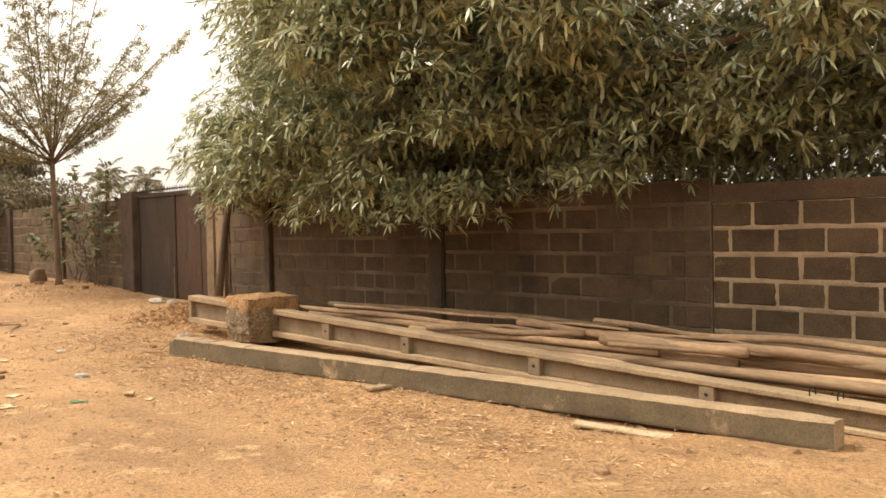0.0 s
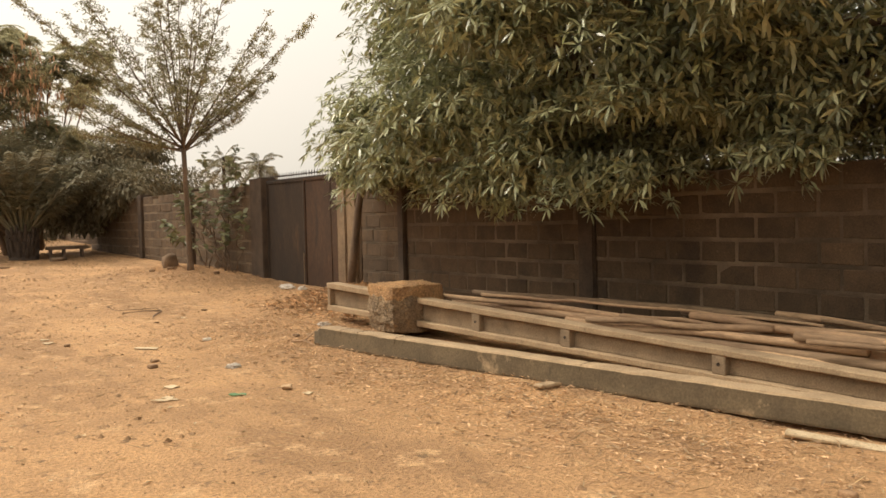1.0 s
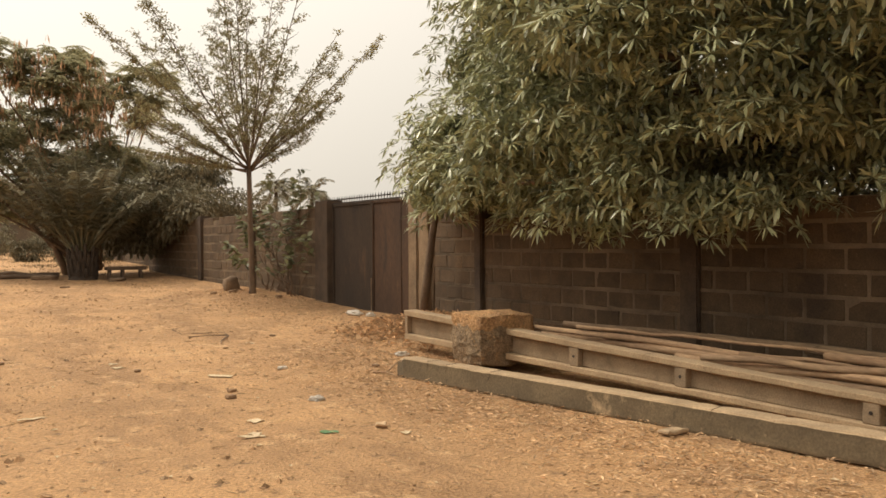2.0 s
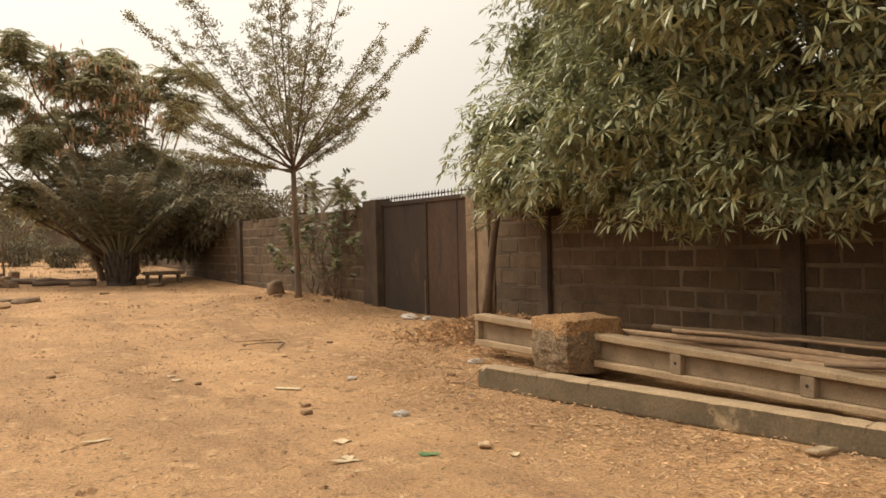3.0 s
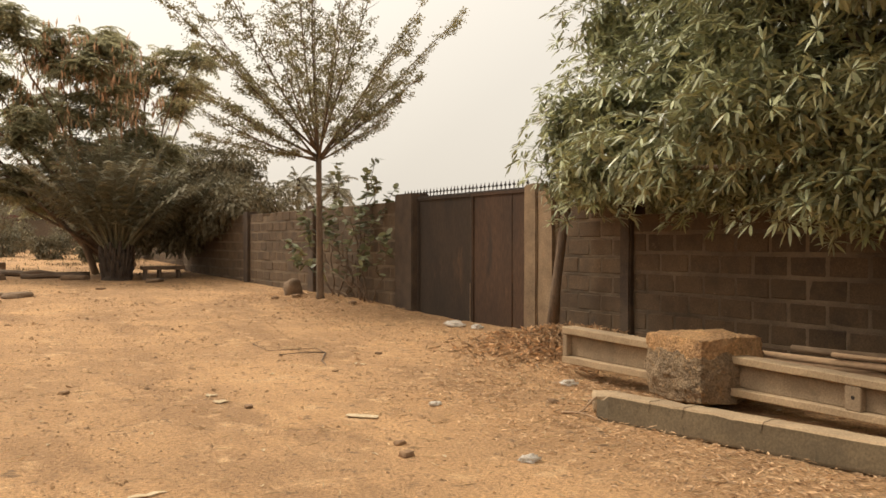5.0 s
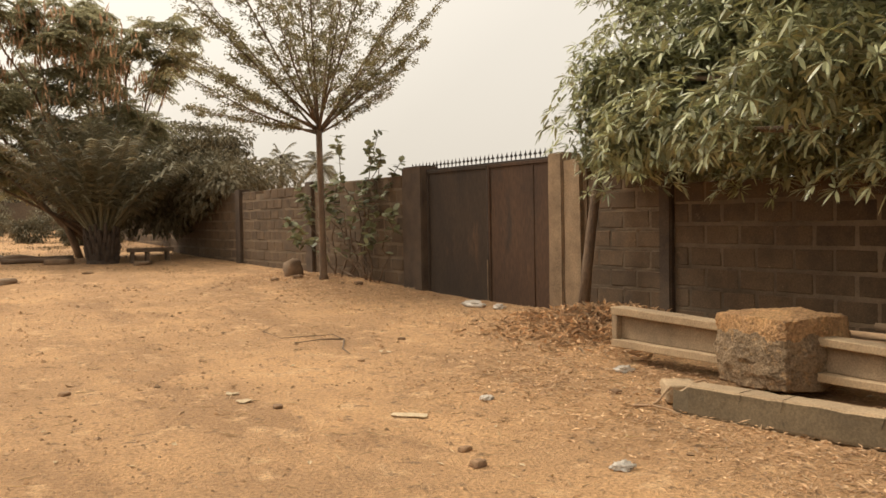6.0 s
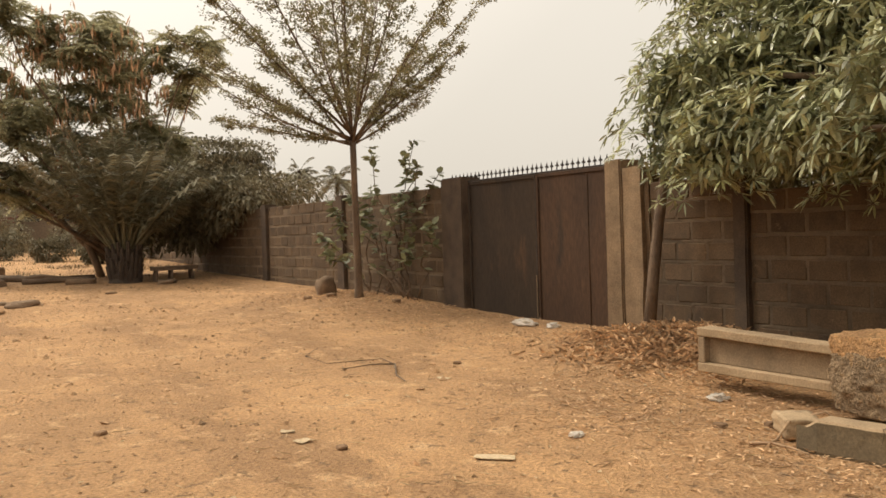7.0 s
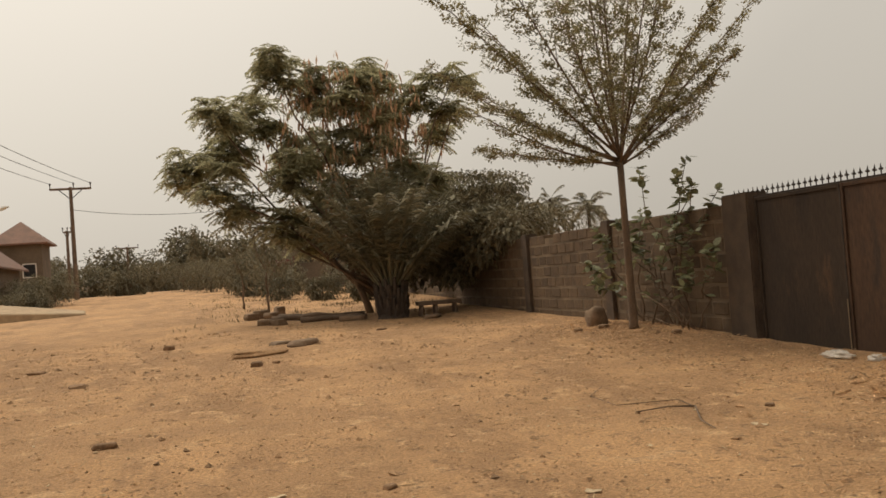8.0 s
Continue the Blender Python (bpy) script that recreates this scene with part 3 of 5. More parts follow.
dry_root(((4.74, 10.52, 0.15), (4.66, 10.5, 0.12), (4.58, 10.5, 0.05), (4.53, 10.54, 0.012)), 0.011, "bent dry root leaning on the concrete fragment")
dry_root(((4.42, 10.6, 0.02), (4.52, 10.5, 0.03), (4.56, 10.38, 0.025), (4.55, 10.24, 0.014)), 0.011, "curved dry root lying on the earth")
dry_root(((5.02, 10.58, 0.15), (5.1, 10.5, 0.18), (5.17, 10.42, 0.1)), 0.008, "thin dry root arching over the fragment")
lump("boulder", at(6.75, 22.5, 0.11), (0.34, 0.34, 0.40), STONE, "grey-brown boulder standing near the young tree", "rock", 5, sharp=0.75)



# ---- stacked wooden poles ----
def limb(bm, a, b, r0, r1, bend=0.15, seed=0, n=6, sides=7):
    a, b = Vector(a), Vector(b)
    L = (b - a).length
    pts = [a.lerp(b, i / n) + noise.noise_vector((seed * 1.7, i * 0.7, 3)) * bend * L * math.sin(math.pi * i / n) * 0.5 for i in range(n + 1)]
    tube(bm, pts, [r0 + (r1 - r0) * i / n for i in range(n + 1)], sides)
    return pts


def wooden_pole(a, b, r0, r1, seed):
    rng = random.Random(seed)
    a, b = Vector(a), Vector(b)
    pts, rr = [], []
    for i in range(13):
        t = i / 12
        p = a.lerp(b, t) + noise.noise_vector((seed * 2.1, t * 2.6, 0)) * 0.06 * math.sin(math.pi * t) * Vector((1, 0.3, 0.5)).length
        pts.append(p)
        rr.append((r0 + (r1 - r0) * t) * (1 + 0.09 * noise.noise((seed, t * 9, 2))))
    bm = bmesh.new()
    tube(bm, pts, rr, 10)
    return tagged(smooth(part("wooden_pole", bm, WOOD)), "dry debarked wooden pole lying on the stack by the wall", "wooden pole", "stack of wooden poles")


def pole_stack():
    rows = (
        ((6.35, 10.15, 0.50), (7.0, 4.9, 0.36), 0.045, 0.06), ((6.55, 10.2, 0.42), (6.65, 3.9, 0.33), 0.05, 0.065),
        ((6.8, 10.1, 0.52), (7.35, 5.5, 0.45), 0.05, 0.045), ((7.0, 9.9, 0.36), (6.95, 3.0, 0.27), 0.055, 0.06),
        ((6.5, 8.0, 0.36), (6.55, 4.6, 0.38), 0.05, 0.055), ((6.6, 8.3, 0.28), (6.4, 2.3, 0.30), 0.06, 0.065),
        ((6.75, 7.4, 0.42), (6.7, 2.0, 0.36), 0.05, 0.06), ((7.2, 9.6, 0.30), (7.4, 3.8, 0.36), 0.05, 0.05),
        ((7.45, 7.2, 0.42), (7.15, 4.0, 0.40), 0.035, 0.04), ((6.45, 6.3, 0.25), (6.7, 1.2, 0.34), 0.055, 0.06),
        ((7.1, 6.6, 0.25), (7.0, 1.5, 0.30), 0.06, 0.055), ((6.85, 5.6, 0.46), (6.5, 1.6, 0.42), 0.045, 0.05),
        ((6.8, 9.8, 0.16), (6.7, 2.0, 0.12), 0.07, 0.07), ((7.25, 9.5, 0.15), (7.2, 1.8, 0.14), 0.07, 0.07), ((6.45, 9.6, 0.18), (6.45, 2.4, 0.11), 0.065, 0.07),
        ((7.3, 6.2, 0.38), (6.9, 3.6, 0.42), 0.03, 0.035),
        ((6.75, 6.5, 0.50), (6.45, 3.7, 0.47), 0.05, 0.06), ((6.5, 5.2, 0.45), (6.75, 1.0, 0.44), 0.06, 0.068), ((7.4, 6.0, 0.5), (6.8, 2.4, 0.50), 0.045, 0.05),
        ((6.42, 7.6, 0.40), (6.62, 5.5, 0.47), 0.045, 0.05), ((7.5, 4.9, 0.42), (7.3, 0.8, 0.36), 0.05, 0.055), ((7.45, 3.9, 0.32), (7.0, 0.6, 0.46), 0.045, 0.05))
    for i, (a, b, r0, r1) in enumerate(rows):
        wooden_pole(a, b, r0 * 0.72, r1 * 0.72, i + 1)


pole_stack()


def loose_stick(a, b, r0, seed):
    bm = bmesh.new()
    limb(bm, a, b, r0, r0 * 0.6, 0.03, seed, 8, 7)
    tagged(smooth(part("stick", bm, WOOD)), "thin crooked dry stick lying across the stack of poles", "stick", "sticks on the stack")


for k, (a, b, r0) in enumerate((((6.4, 9.4, 0.56), (6.9, 6.8, 0.52), 0.022), ((7.3, 8.3, 0.5), (6.9, 5.2, 0.5), 0.02), ((6.6, 7.3, 0.44), (6.95, 4.4, 0.48), 0.025), ((7.2, 5.4, 0.5), (6.6, 2.9, 0.46), 0.02), ((6.35, 5.0, 0.44), (6.75, 2.2, 0.46), 0.024))):
    loose_stick(a, b, r0, k + 200)


# ---- leaning prop ----
bm = bmesh.new()
tube(bm, [at(7.35, 14.45, -0.1), (7.42, 14.42, 0.9), (7.5, 14.38, 1.6), (7.62, 14.3, 2.5)], [0.078, 0.07, 0.064, 0.056], 10)
tagged(smooth(part("prop_post", bm, BARK)), "grey leaning wooden prop post in front of the gate pillar", "post")


# ---- trees ----
def mango_tree():
    lobes = (
        (6.93, 13.02, 2.36, 0.66, 0.72, 0.6), (7.02, 12.98, 3.1, 0.6, 0.62, 0.6), (6.5, 11.7, 2.35, 0.62, 0.8, 0.42), (7.45, 11.4, 3.5, 0.6, 0.85, 0.7), (7.95, 13.5, 3.2, 0.55, 0.6, 0.6), (8.0, 13.9, 4.4, 0.62, 0.65, 0.95), (8.2, 13.6, 5.7, 0.7, 0.8, 0.9), (8.4, 12.3, 4.6, 0.8, 0.8, 0.9), (7.5, 11.4, 4.2, 0.7, 0.7, 0.9), (6.2, 10.2, 2.72, 0.9, 1.2, 0.72),
        (6.5, 8.6, 2.65, 0.85, 1.2, 1.05), (5.75, 8.3, 3.75, 0.9, 1.4, 1.0), (6.6, 6.9, 2.9, 0.8, 1.1, 1.0), (6.2, 9.8, 4.5, 1.05, 1.45, 1.1),
        (5.95, 7.0, 4.3, 1.0, 1.5, 1.1), (6.25, 5.5, 3.6, 0.9, 1.0, 0.85), (6.4, 4.9, 4.6, 1.1, 1.4, 1.0), (7.6, 9.0, 5.5, 1.7, 3.2, 1.3),
        (7.1, 3.2, 3.3, 0.7, 0.9, 0.6), (6.75, 9.4, 1.95, 0.65, 1.0, 0.5), (6.7, 7.7, 1.95, 0.6, 1.0, 0.48), (7.2, 6.0, 3.0, 0.6, 1.6, 0.9),
        (8.8, 8.5, 4.6, 1.8, 4.0, 1.9), (7.3, 10.8, 2.7, 0.6, 2.0, 0.75), (7.5, 2.7, 4.5, 0.9, 1.2, 0.9),
        (8.7, 4.6, 2.9, 0.7, 2.2, 1.3), (8.8, 1.6, 3.2, 0.8, 2.0, 1.5), (7.5, 4.3, 2.75, 0.55, 1.1, 0.65), (8.6, 7.6, 2.9, 0.6, 2.5, 1.0), (7.3, 5.8, 2.15, 0.45, 0.8, 0.4),
        (7.5, 12.5, 2.5, 0.4, 0.8, 0.65), (7.5, 11.2, 2.25, 0.5, 1.6, 0.6), (7.5, 8.2, 2.2, 0.5, 2.0, 0.6), (7.4, 6.2, 2.5, 0.5, 1.5, 0.6), (7.8, 12.4, 3.5, 0.8, 0.7, 0.9),
        (8.35, 3.0, 2.6, 0.5, 1.8, 0.65), (8.3, 5.4, 2.5, 0.4, 1.4, 0.6), (7.5, 13.85, 2.4, 0.42, 0.55, 0.5), (7.6, 14.15, 2.95, 0.4, 0.5, 0.5))
    g = thing("mango_tree", (8.9, 8.4, 0.1), "large dense mango tree overhanging the boundary wall", "tree")
    bm = bmesh.new()
    limb(bm, at(8.9, 8.4, -0.2), (8.8, 8.5, 2.6), 0.34, 0.27, 0.05, 1)
    smooth(part("trunk", bm, BARK, g))
    for i, (x, y, z, *r) in enumerate(lobes):
        bm = bmesh.new()
        limb(bm, (8.8, 8.5, 2.3 + 0.03 * i), (x + 0.1, y, z), 0.11, 0.02, 0.2, i + 3)
        smooth(part("limb", bm, BARK, g))
    gaps = np.array(((6.6, 11.4, 3.2, 1.1, 0.95, 0.48), (6.4, 6.9, 2.28, 1.0, 1.4, 0.22), (6.2, 5.0, 2.75, 1.0, 0.6, 0.42), (5.6, 8.9, 3.15, 0.7, 0.9, 0.2)))

    def hollow(q):
        return ((((q[:, None] - gaps[None, :, :3]) / gaps[None, :, 3:]) ** 2).sum(2) < 1).any(1)

    seeds, out = lobe_points(lobes, 2600, 0.74, 0.95, 0.72)
    clumps = []
    for p in seeds:
        if all(np.linalg.norm(p - c[:3]) > 0.40 for c in clumps):
            k = RNG.uniform(0.26, 0.46)
            clumps.append(np.array((*p, k * 1.2, k * 1.2, k * 0.8)))
    q, o = lobe_points(clumps, 60000, 0.86, 1.06, 0.8)
    inside = (((q[:, None] - np.array(lobes)[None, :, :3]) / np.array(lobes)[None, :, 3:]) ** 2).sum(2).min(1)
    keep = ~hollow(q) & (q[:, 0] < 9.4) & (o[:, 2] > -0.35) & (inside > 0.55) & (q[:, 2] > 1.5)
    q, o = q[keep], o[keep]
    pick = spaced(q, 0.18)
    q, o = q[pick], o[pick]
    axis = unit(o * 0.75 + np.array((-0.15, -0.1, 0.75)) + RNG.normal(0, 0.2, o.shape))
    young = RNG.random(len(q)) < np.where((q[:, 1] > 11.3) & (q[:, 2] < 3.2), 0.4, 0.06)
    raw("crown", *whorls(q[~young], axis[~young], 12, 0.172, 0.028, 0.30), MANGO, g)
    raw("young_leaves", *whorls(q[young], axis[young], 12, 0.145, 0.026, 0.36), MANGO_YOUNG, g)
    L = np.array(lobes)
    n = 130000
    w = L[:, 3] * L[:, 4] * L[:, 5]
    i = RNG.choice(len(L), n, p=w ** 0.7 / (w ** 0.7).sum())
    p = L[i, :3] + unit(RNG.normal(size=(n, 3))) * L[i, 3:] * RNG.uniform(0.2, 0.72, (n, 1))
    p = p[(p[:, 2] > 1.6) & ~hollow(p)]
    p = np.concatenate([p, RNG.uniform((8.15, -1.0, 1.6), (9.7, 8.5, 3.9), (42000, 3)), RNG.uniform((8.06, 8.5, 1.9), (9.3, 14.7, 3.3), (24000, 3)), RNG.uniform((7.6, 10.4, 3.2), (9.2, 13.4, 5.6), (22000, 3)), RNG.uniform((6.75, 12.6, 2.15), (7.7, 13.9, 3.4), (7000, 3))])
    raw("inner_leaves", *lance_arrays(p, unit(RNG.normal(size=p.shape)), 0.16, 0.045, 0.4), MANGO, g)


mango_tree()


def spray_tree():
    """Young tree: slim trunk, then straight limbs fanning upwards from one fork, with flat sprays of small leaves."""
    base, fork = at(6.82, 21.2, -0.05), (6.66, 20.92, 3.22)
    g = thing("umbrella_tree", base, "slender young tree with fanned branches and small leaves", "tree")
    bm = bmesh.new()
    tube(bm, [base, lerp3(base, fork, 0.05), lerp3(base, fork, 0.4), lerp3(base, fork, 0.75), fork], [0.10, 0.075, 0.064, 0.056, 0.058], 10)
    smooth(part("trunk", bm, BARK, g))
    rng = random.Random(11)
    P, D = [], []
    steps = 10
    limbs = ((183, 40, 4.35), (176, 27, 3.4), (200, 54, 4.4), (190, 17, 2.95), (168, 9, 2.3), (225, 36, 3.3), (255, 50, 3.6), (290, 62, 4.3), (352, 44, 4.5), (345, 42, 2.5),
             (12, 52, 3.9), (335, 33, 1.6), (55, 45, 3.4), (95, 58, 4.2), (130, 34, 3.2), (150, 50, 3.9), (30, 76, 4.7), (215, 70, 4.5), (320, 54, 3.5), (240, 66, 4.2), (75, 70, 4.3), (20, 45, 2.6))
    for i, (az, el, length) in enumerate(limbs):
        az, el = radians(az + rng.uniform(-5, 5)), radians(el + rng.uniform(-3, 3))
        d = Vector((math.cos(az) * math.cos(el), math.sin(az) * math.cos(el), math.sin(el)))
        flat = d.cross(Vector((0, 0, 1))).normalized()
        ahead = Vector((d.x, d.y, 0.25)).normalized()
        a = Vector(fork) + Vector((0, 0, rng.uniform(-0.10, 0.12)))
        bm = bmesh.new()
        pts = [a]
        sway = rng.uniform(-0.12, 0.12)
        for k in range(1, steps + 1):
            t = k / steps
            # low limbs leave level and rise, steep ones spread a little
            lift = (0.30 if el < 0.6 else 0.05) * (t - 0.45)
            way = (d + Vector((0, 0, lift)) + flat * sway * (t - 0.3)).normalized()
            pts.append(pts[-1] + way * length / steps + noise.noise_vector((i * 1.3, t * 3.5, 1)) * 0.028)
        tube(bm, pts, [0.024 * (1 - 0.86 * k / steps) * (0.8 + 0.06 * length) for k in range(steps + 1)], 6)
        smooth(part("branch", bm, BARK, g))
        bm = bmesh.new()
        count = int(5.4 * length)
        for k in range(count + 1):
            t = 0.14 + 0.86 * k / count
            j = min(int(t * steps), steps - 1)
            o = pts[j].lerp(pts[j + 1], t * steps - j)
            reach = (0.2 + 0.85 * (1 - t) ** 0.75 * min(1.0, t * 2.5)) * rng.uniform(0.5, 1.3)
            if k == count:
                s = (pts[-1] - pts[-2]).normalized()
            else:
                s = (flat * (1 if k % 2 else -1) * rng.uniform(0.2, 1.0) + d * 0.75 + ahead * 0.45 + Vector((0, 0, rng.uniform(-0.15, 0.15)))).normalized()
            e = o + s * reach
            mid = o.lerp(e, 0.5) - Vector((0, 0, 0.03 * reach))
            tube(bm, [o, mid, e], [0.008, 0.005, 0.0015], 4)
            across = s.cross(Vector((0, 0, 1))).normalized()
            for c in range(int(3 + reach * 10)):
                u = rng.uniform(0.12, 1.03)
                if noise.noise((i * 2.7 + u, t * 6.0, k * 1.9)) < -0.18:
                    continue
                c0 = o.lerp(e, u) + across * rng.gauss(0, 0.06 + 0.11 * reach * (1 - u)) + Vector((0, 0, rng.gauss(0.0, 0.02)))
                for m in range(rng.randint(3, 10)):
                    P.append(c0 + Vector((rng.gauss(0, 0.04), rng.gauss(0, 0.04), rng.gauss(0, 0.02))))
                    D.append((s * 0.8 + Vector((rng.gauss(0, 0.8), rng.gauss(0, 0.8), rng.gauss(0.1, 0.45)))).normalized())
        part("spray", bm, BARK, g)["kind"] = "stuff"
    P, D = np.repeat(np.array(P), 2, 0), np.repeat(np.array(D), 2, 0)
    P, D = P + RNG.normal(0, 0.025, P.shape), unit(D + RNG.normal(0, 0.6, D.shape))
    raw("crown", *leaf_arrays(P, D, RNG.uniform(0.045, 0.085, len(P)), 0.036, 0.2), FINELEAF, g)


spray_tree()


def feather_tree():
    """Spreading tree with feathery drooping leaves and hanging brown pods."""
    base = at(5.6, 35.2, -0.1)
    g = thing("feathery_tree", base, "spreading feathery-leaved tree hung with dry brown pods", "tree")
    lobes = ((2.5, 8.1, 0.75), (0.7, 6.6, 0.62), (-0.2, 5.3, 0.75), (1.0, 5.9, 0.85), (0.6, 4.7, 0.7), (2.0, 6.9, 0.85), (3.7, 7.5, 0.8), (4.9, 7.9, 0.5), (5.8, 8.5, 0.36),
             (4.8, 6.9, 1.0), (6.1, 7.0, 0.85), (6.8, 7.3, 0.5), (7.7, 7.5, 0.36), (7.9, 6.7, 0.42), (7.7, 6.3, 0.4), (3.4, 5.9, 1.1), (5.1, 5.3, 1.3), (2.7, 4.9, 0.8),
             (1.3, 3.8, 0.5), (2.4, 3.5, 0.65), (4.2, 4.2, 1.0), (6.2, 4.5, 1.1), (3.6, 3.3, 0.8), (5.4, 3.2, 1.2))
    rng = random.Random(4)
    P, D, pods = [], [], []
    for k, (x, z, r) in enumerate(lobes):
        y = 34.8 + rng.uniform(-1.5, 1.6)
        bm = bmesh.new()
        limb(bm, (5.5 + 0.03 * k, 35.1, 0.7 + 0.05 * (k % 7)), (x, y, z - r * 0.3), 0.035 + 0.06 * r, 0.015, 0.22, k)
        smooth(part("limb", bm, BARK, g))
        for i in range(int(12 * r * r + 6 * r) + 4):
            u = Vector((rng.gauss(0, 1), rng.gauss(0, 1), rng.gauss(0, 0.9))).normalized() * r * rng.uniform(0.4, 1.05 if r > 0.55 else 1.5)
            tuft = Vector((x, y, z)) + u
            spread = rng.uniform(0.75, 1.2)
            for j in range(15):
                az, el = j * 2.39996 + rng.uniform(-0.3, 0.3), rng.uniform(-0.35, 0.75)
                P.append(tuft + Vector((rng.gauss(0, 0.05), rng.gauss(0, 0.05), rng.gauss(0, 0.05))))
                D.append(Vector((math.cos(az) * math.cos(el), math.sin(az) * math.cos(el), math.sin(el))) * spread)
        if x > 2.2 and r > 0.6 and 5.2 < z < 8 and rng.random() < 0.9:
            for i in range(int(120 * r)):
                pods.append((x + rng.gauss(0, r * 0.7), y - 0.3 + rng.gauss(0, r * 0.6), z + rng.gauss(-0.1, r * 0.6)))
    bm = bmesh.new()
    for s in range(4):
        limb(bm, (5.5 + 0.25 * s - 0.4, 35.2, 0.3), (4.2 + 0.9 * s, 35.0, 3.8), 0.13, 0.06, 0.2, s + 40)
    smooth(part("trunk", bm, BARK, g))
    P, D = np.array(P), np.array(D)
    sets = []
    size = np.linalg.norm(D, axis=1, keepdims=True)
    D = unit(D)
    side = unit(np.cross(D, (0, 0, 1.0)))
    for k in range(9):
        t = 0.16 + 0.105 * k
        o = P + D * t * 0.5 * size - np.array((0, 0, 0.24)) * t * t
        for sgn in (-1, 1):
            sets.append(leaf_arrays(o, unit(side * sgn + D * 0.5 - np.array((0, 0, 0.25)) + RNG.normal(0, 0.12, P.shape)), 0.15, 0.066, 0.4))
    raw("crown", *join(sets), DARKLEAF, g)
    q = np.array(pods)
    q = np.repeat(q, 3, 0) + RNG.normal(0, 0.09, (3 * len(q), 3))
    raw("pod_cluster", *leaf_arrays(q, unit(np.array((0, 0, -1.0)) + RNG.normal(0, 0.18, q.shape)), RNG.uniform(0.22, 0.38, len(q)), 0.06, 0.1), POD, g)["kind"] = "stuff"


feather_tree()


def frond_sets(o, az, el, length, droop, pairs, leaflet, seed):
    """One palm frond: rachis points and its leaflets."""
    rng = random.Random(seed)
    d = Vector((math.cos(az) * math.cos(el), math.sin(az) * math.cos(el), math.sin(el)))
    pts = [Vector(o) + d * length * t - Vector((0, 0, droop * length * t * t)) for t in (i / 10 for i in range(11))]
    P, D = [], []
    for i in range(pairs):
        t = 0.22 + 0.77 * i / pairs
        j = min(int(t * 10), 9)
        p = pts[j].lerp(pts[j + 1], t * 10 - j)
        tan = (pts[j + 1] - pts[j]).normalized()
        s = tan.cross(Vector((0, 0, 1))).normalized()
        for sgn in (-1, 1):
            P.append(p)
            D.append((s * sgn + tan * 0.6 + Vector((0, 0, rng.uniform(-0.35, 0.3)))).normalized())
    P, D = np.array(P), np.array(D)
    size = leaflet * (1 - 0.5 * np.abs(np.repeat(np.linspace(-0.5, 1, pairs), 2)))
    return pts, leaf_arrays(P, D, size, leaflet * (0.085 if pairs > 35 else 0.10), 0.55)


def palm(base, trunk_h, trunk_r, n, length, pairs, leaflet, label, el_range, seed, droop=0.45):
    g = thing("palm_tree", base, label, "palm")
    rng = random.Random(seed)
    bm = bmesh.new()
    k = 9
    tube(bm, [(base[0], base[1], base[2] - 0.1 + (trunk_h + 0.1) * i / k) for i in range(k + 1)], [trunk_r * (1 + 0.12 * (i % 2)) * (1.1 - 0.3 * i / k) for i in range(k + 1)], 12)
    part("trunk", bm, PALMBARK, g)
    for i in range(44 if trunk_r > 0.3 else 0):
        az, z = i * 2.39996, base[2] + trunk_h * (0.05 + 0.9 * i / 44)
        c, s = math.cos(az), math.sin(az)
        bm = bmesh.new()
        r0 = trunk_r * 0.85
        tube(bm, [(base[0] + c * r0, base[1] + s * r0, z - 0.08), (base[0] + c * (r0 + 0.09), base[1] + s * (r0 + 0.09), z + 0.1), (base[0] + c * (r0 + 0.15), base[1] + s * (r0 + 0.15), z + rng.uniform(0.2, 0.45))], [0.1, 0.07, 0.04], 6)
        part("leaf_base", bm, PALMBARK, g)
    sets = []
    for i in range(n):
        az, el = i * 2.39996, radians(el_range[0] + (el_range[1] - el_range[0]) * ((i * 7) % n) / n)
        o = (base[0] + 0.5 * trunk_r * math.cos(az), base[1] + 0.5 * trunk_r * math.sin(az), base[2] + trunk_h * (0.75 + 0.25 * rng.random()))
        pts, leaves = frond_sets(o, az, el, length * rng.uniform(0.8, 1.1), droop * rng.uniform(0.7, 1.2), pairs, leaflet, seed * 50 + i)
        bm = bmesh.new()
        tube(bm, pts, [0.035 * (1 - 0.85 * j / 10) * length / 4 + 0.004 for j in range(11)], 5)
        stem = part("frond_stem", bm, PALMLEAF, g)
        sets.append(leaves)
    raw("fronds", *join(sets), PALMLEAF, g)


palm(at(5.0, 31.8), 0.9, 0.38, 54, 4.3, 46, 0.85, "bushy oil palm with dark arching fronds", (46, 88), 3, 0.26)
palm((28.3, 75.0, 1.9), 5.2, 0.16, 32, 2.3, 30, 0.7, "distant coconut palm behind the wall", (-35, 80), 5, 0.5)
palm((31.7, 75.0, 1.9), 4.9, 0.16, 32, 2.4, 30, 0.7, "distant coconut palm behind the wall", (-35, 80), 6, 0.5)


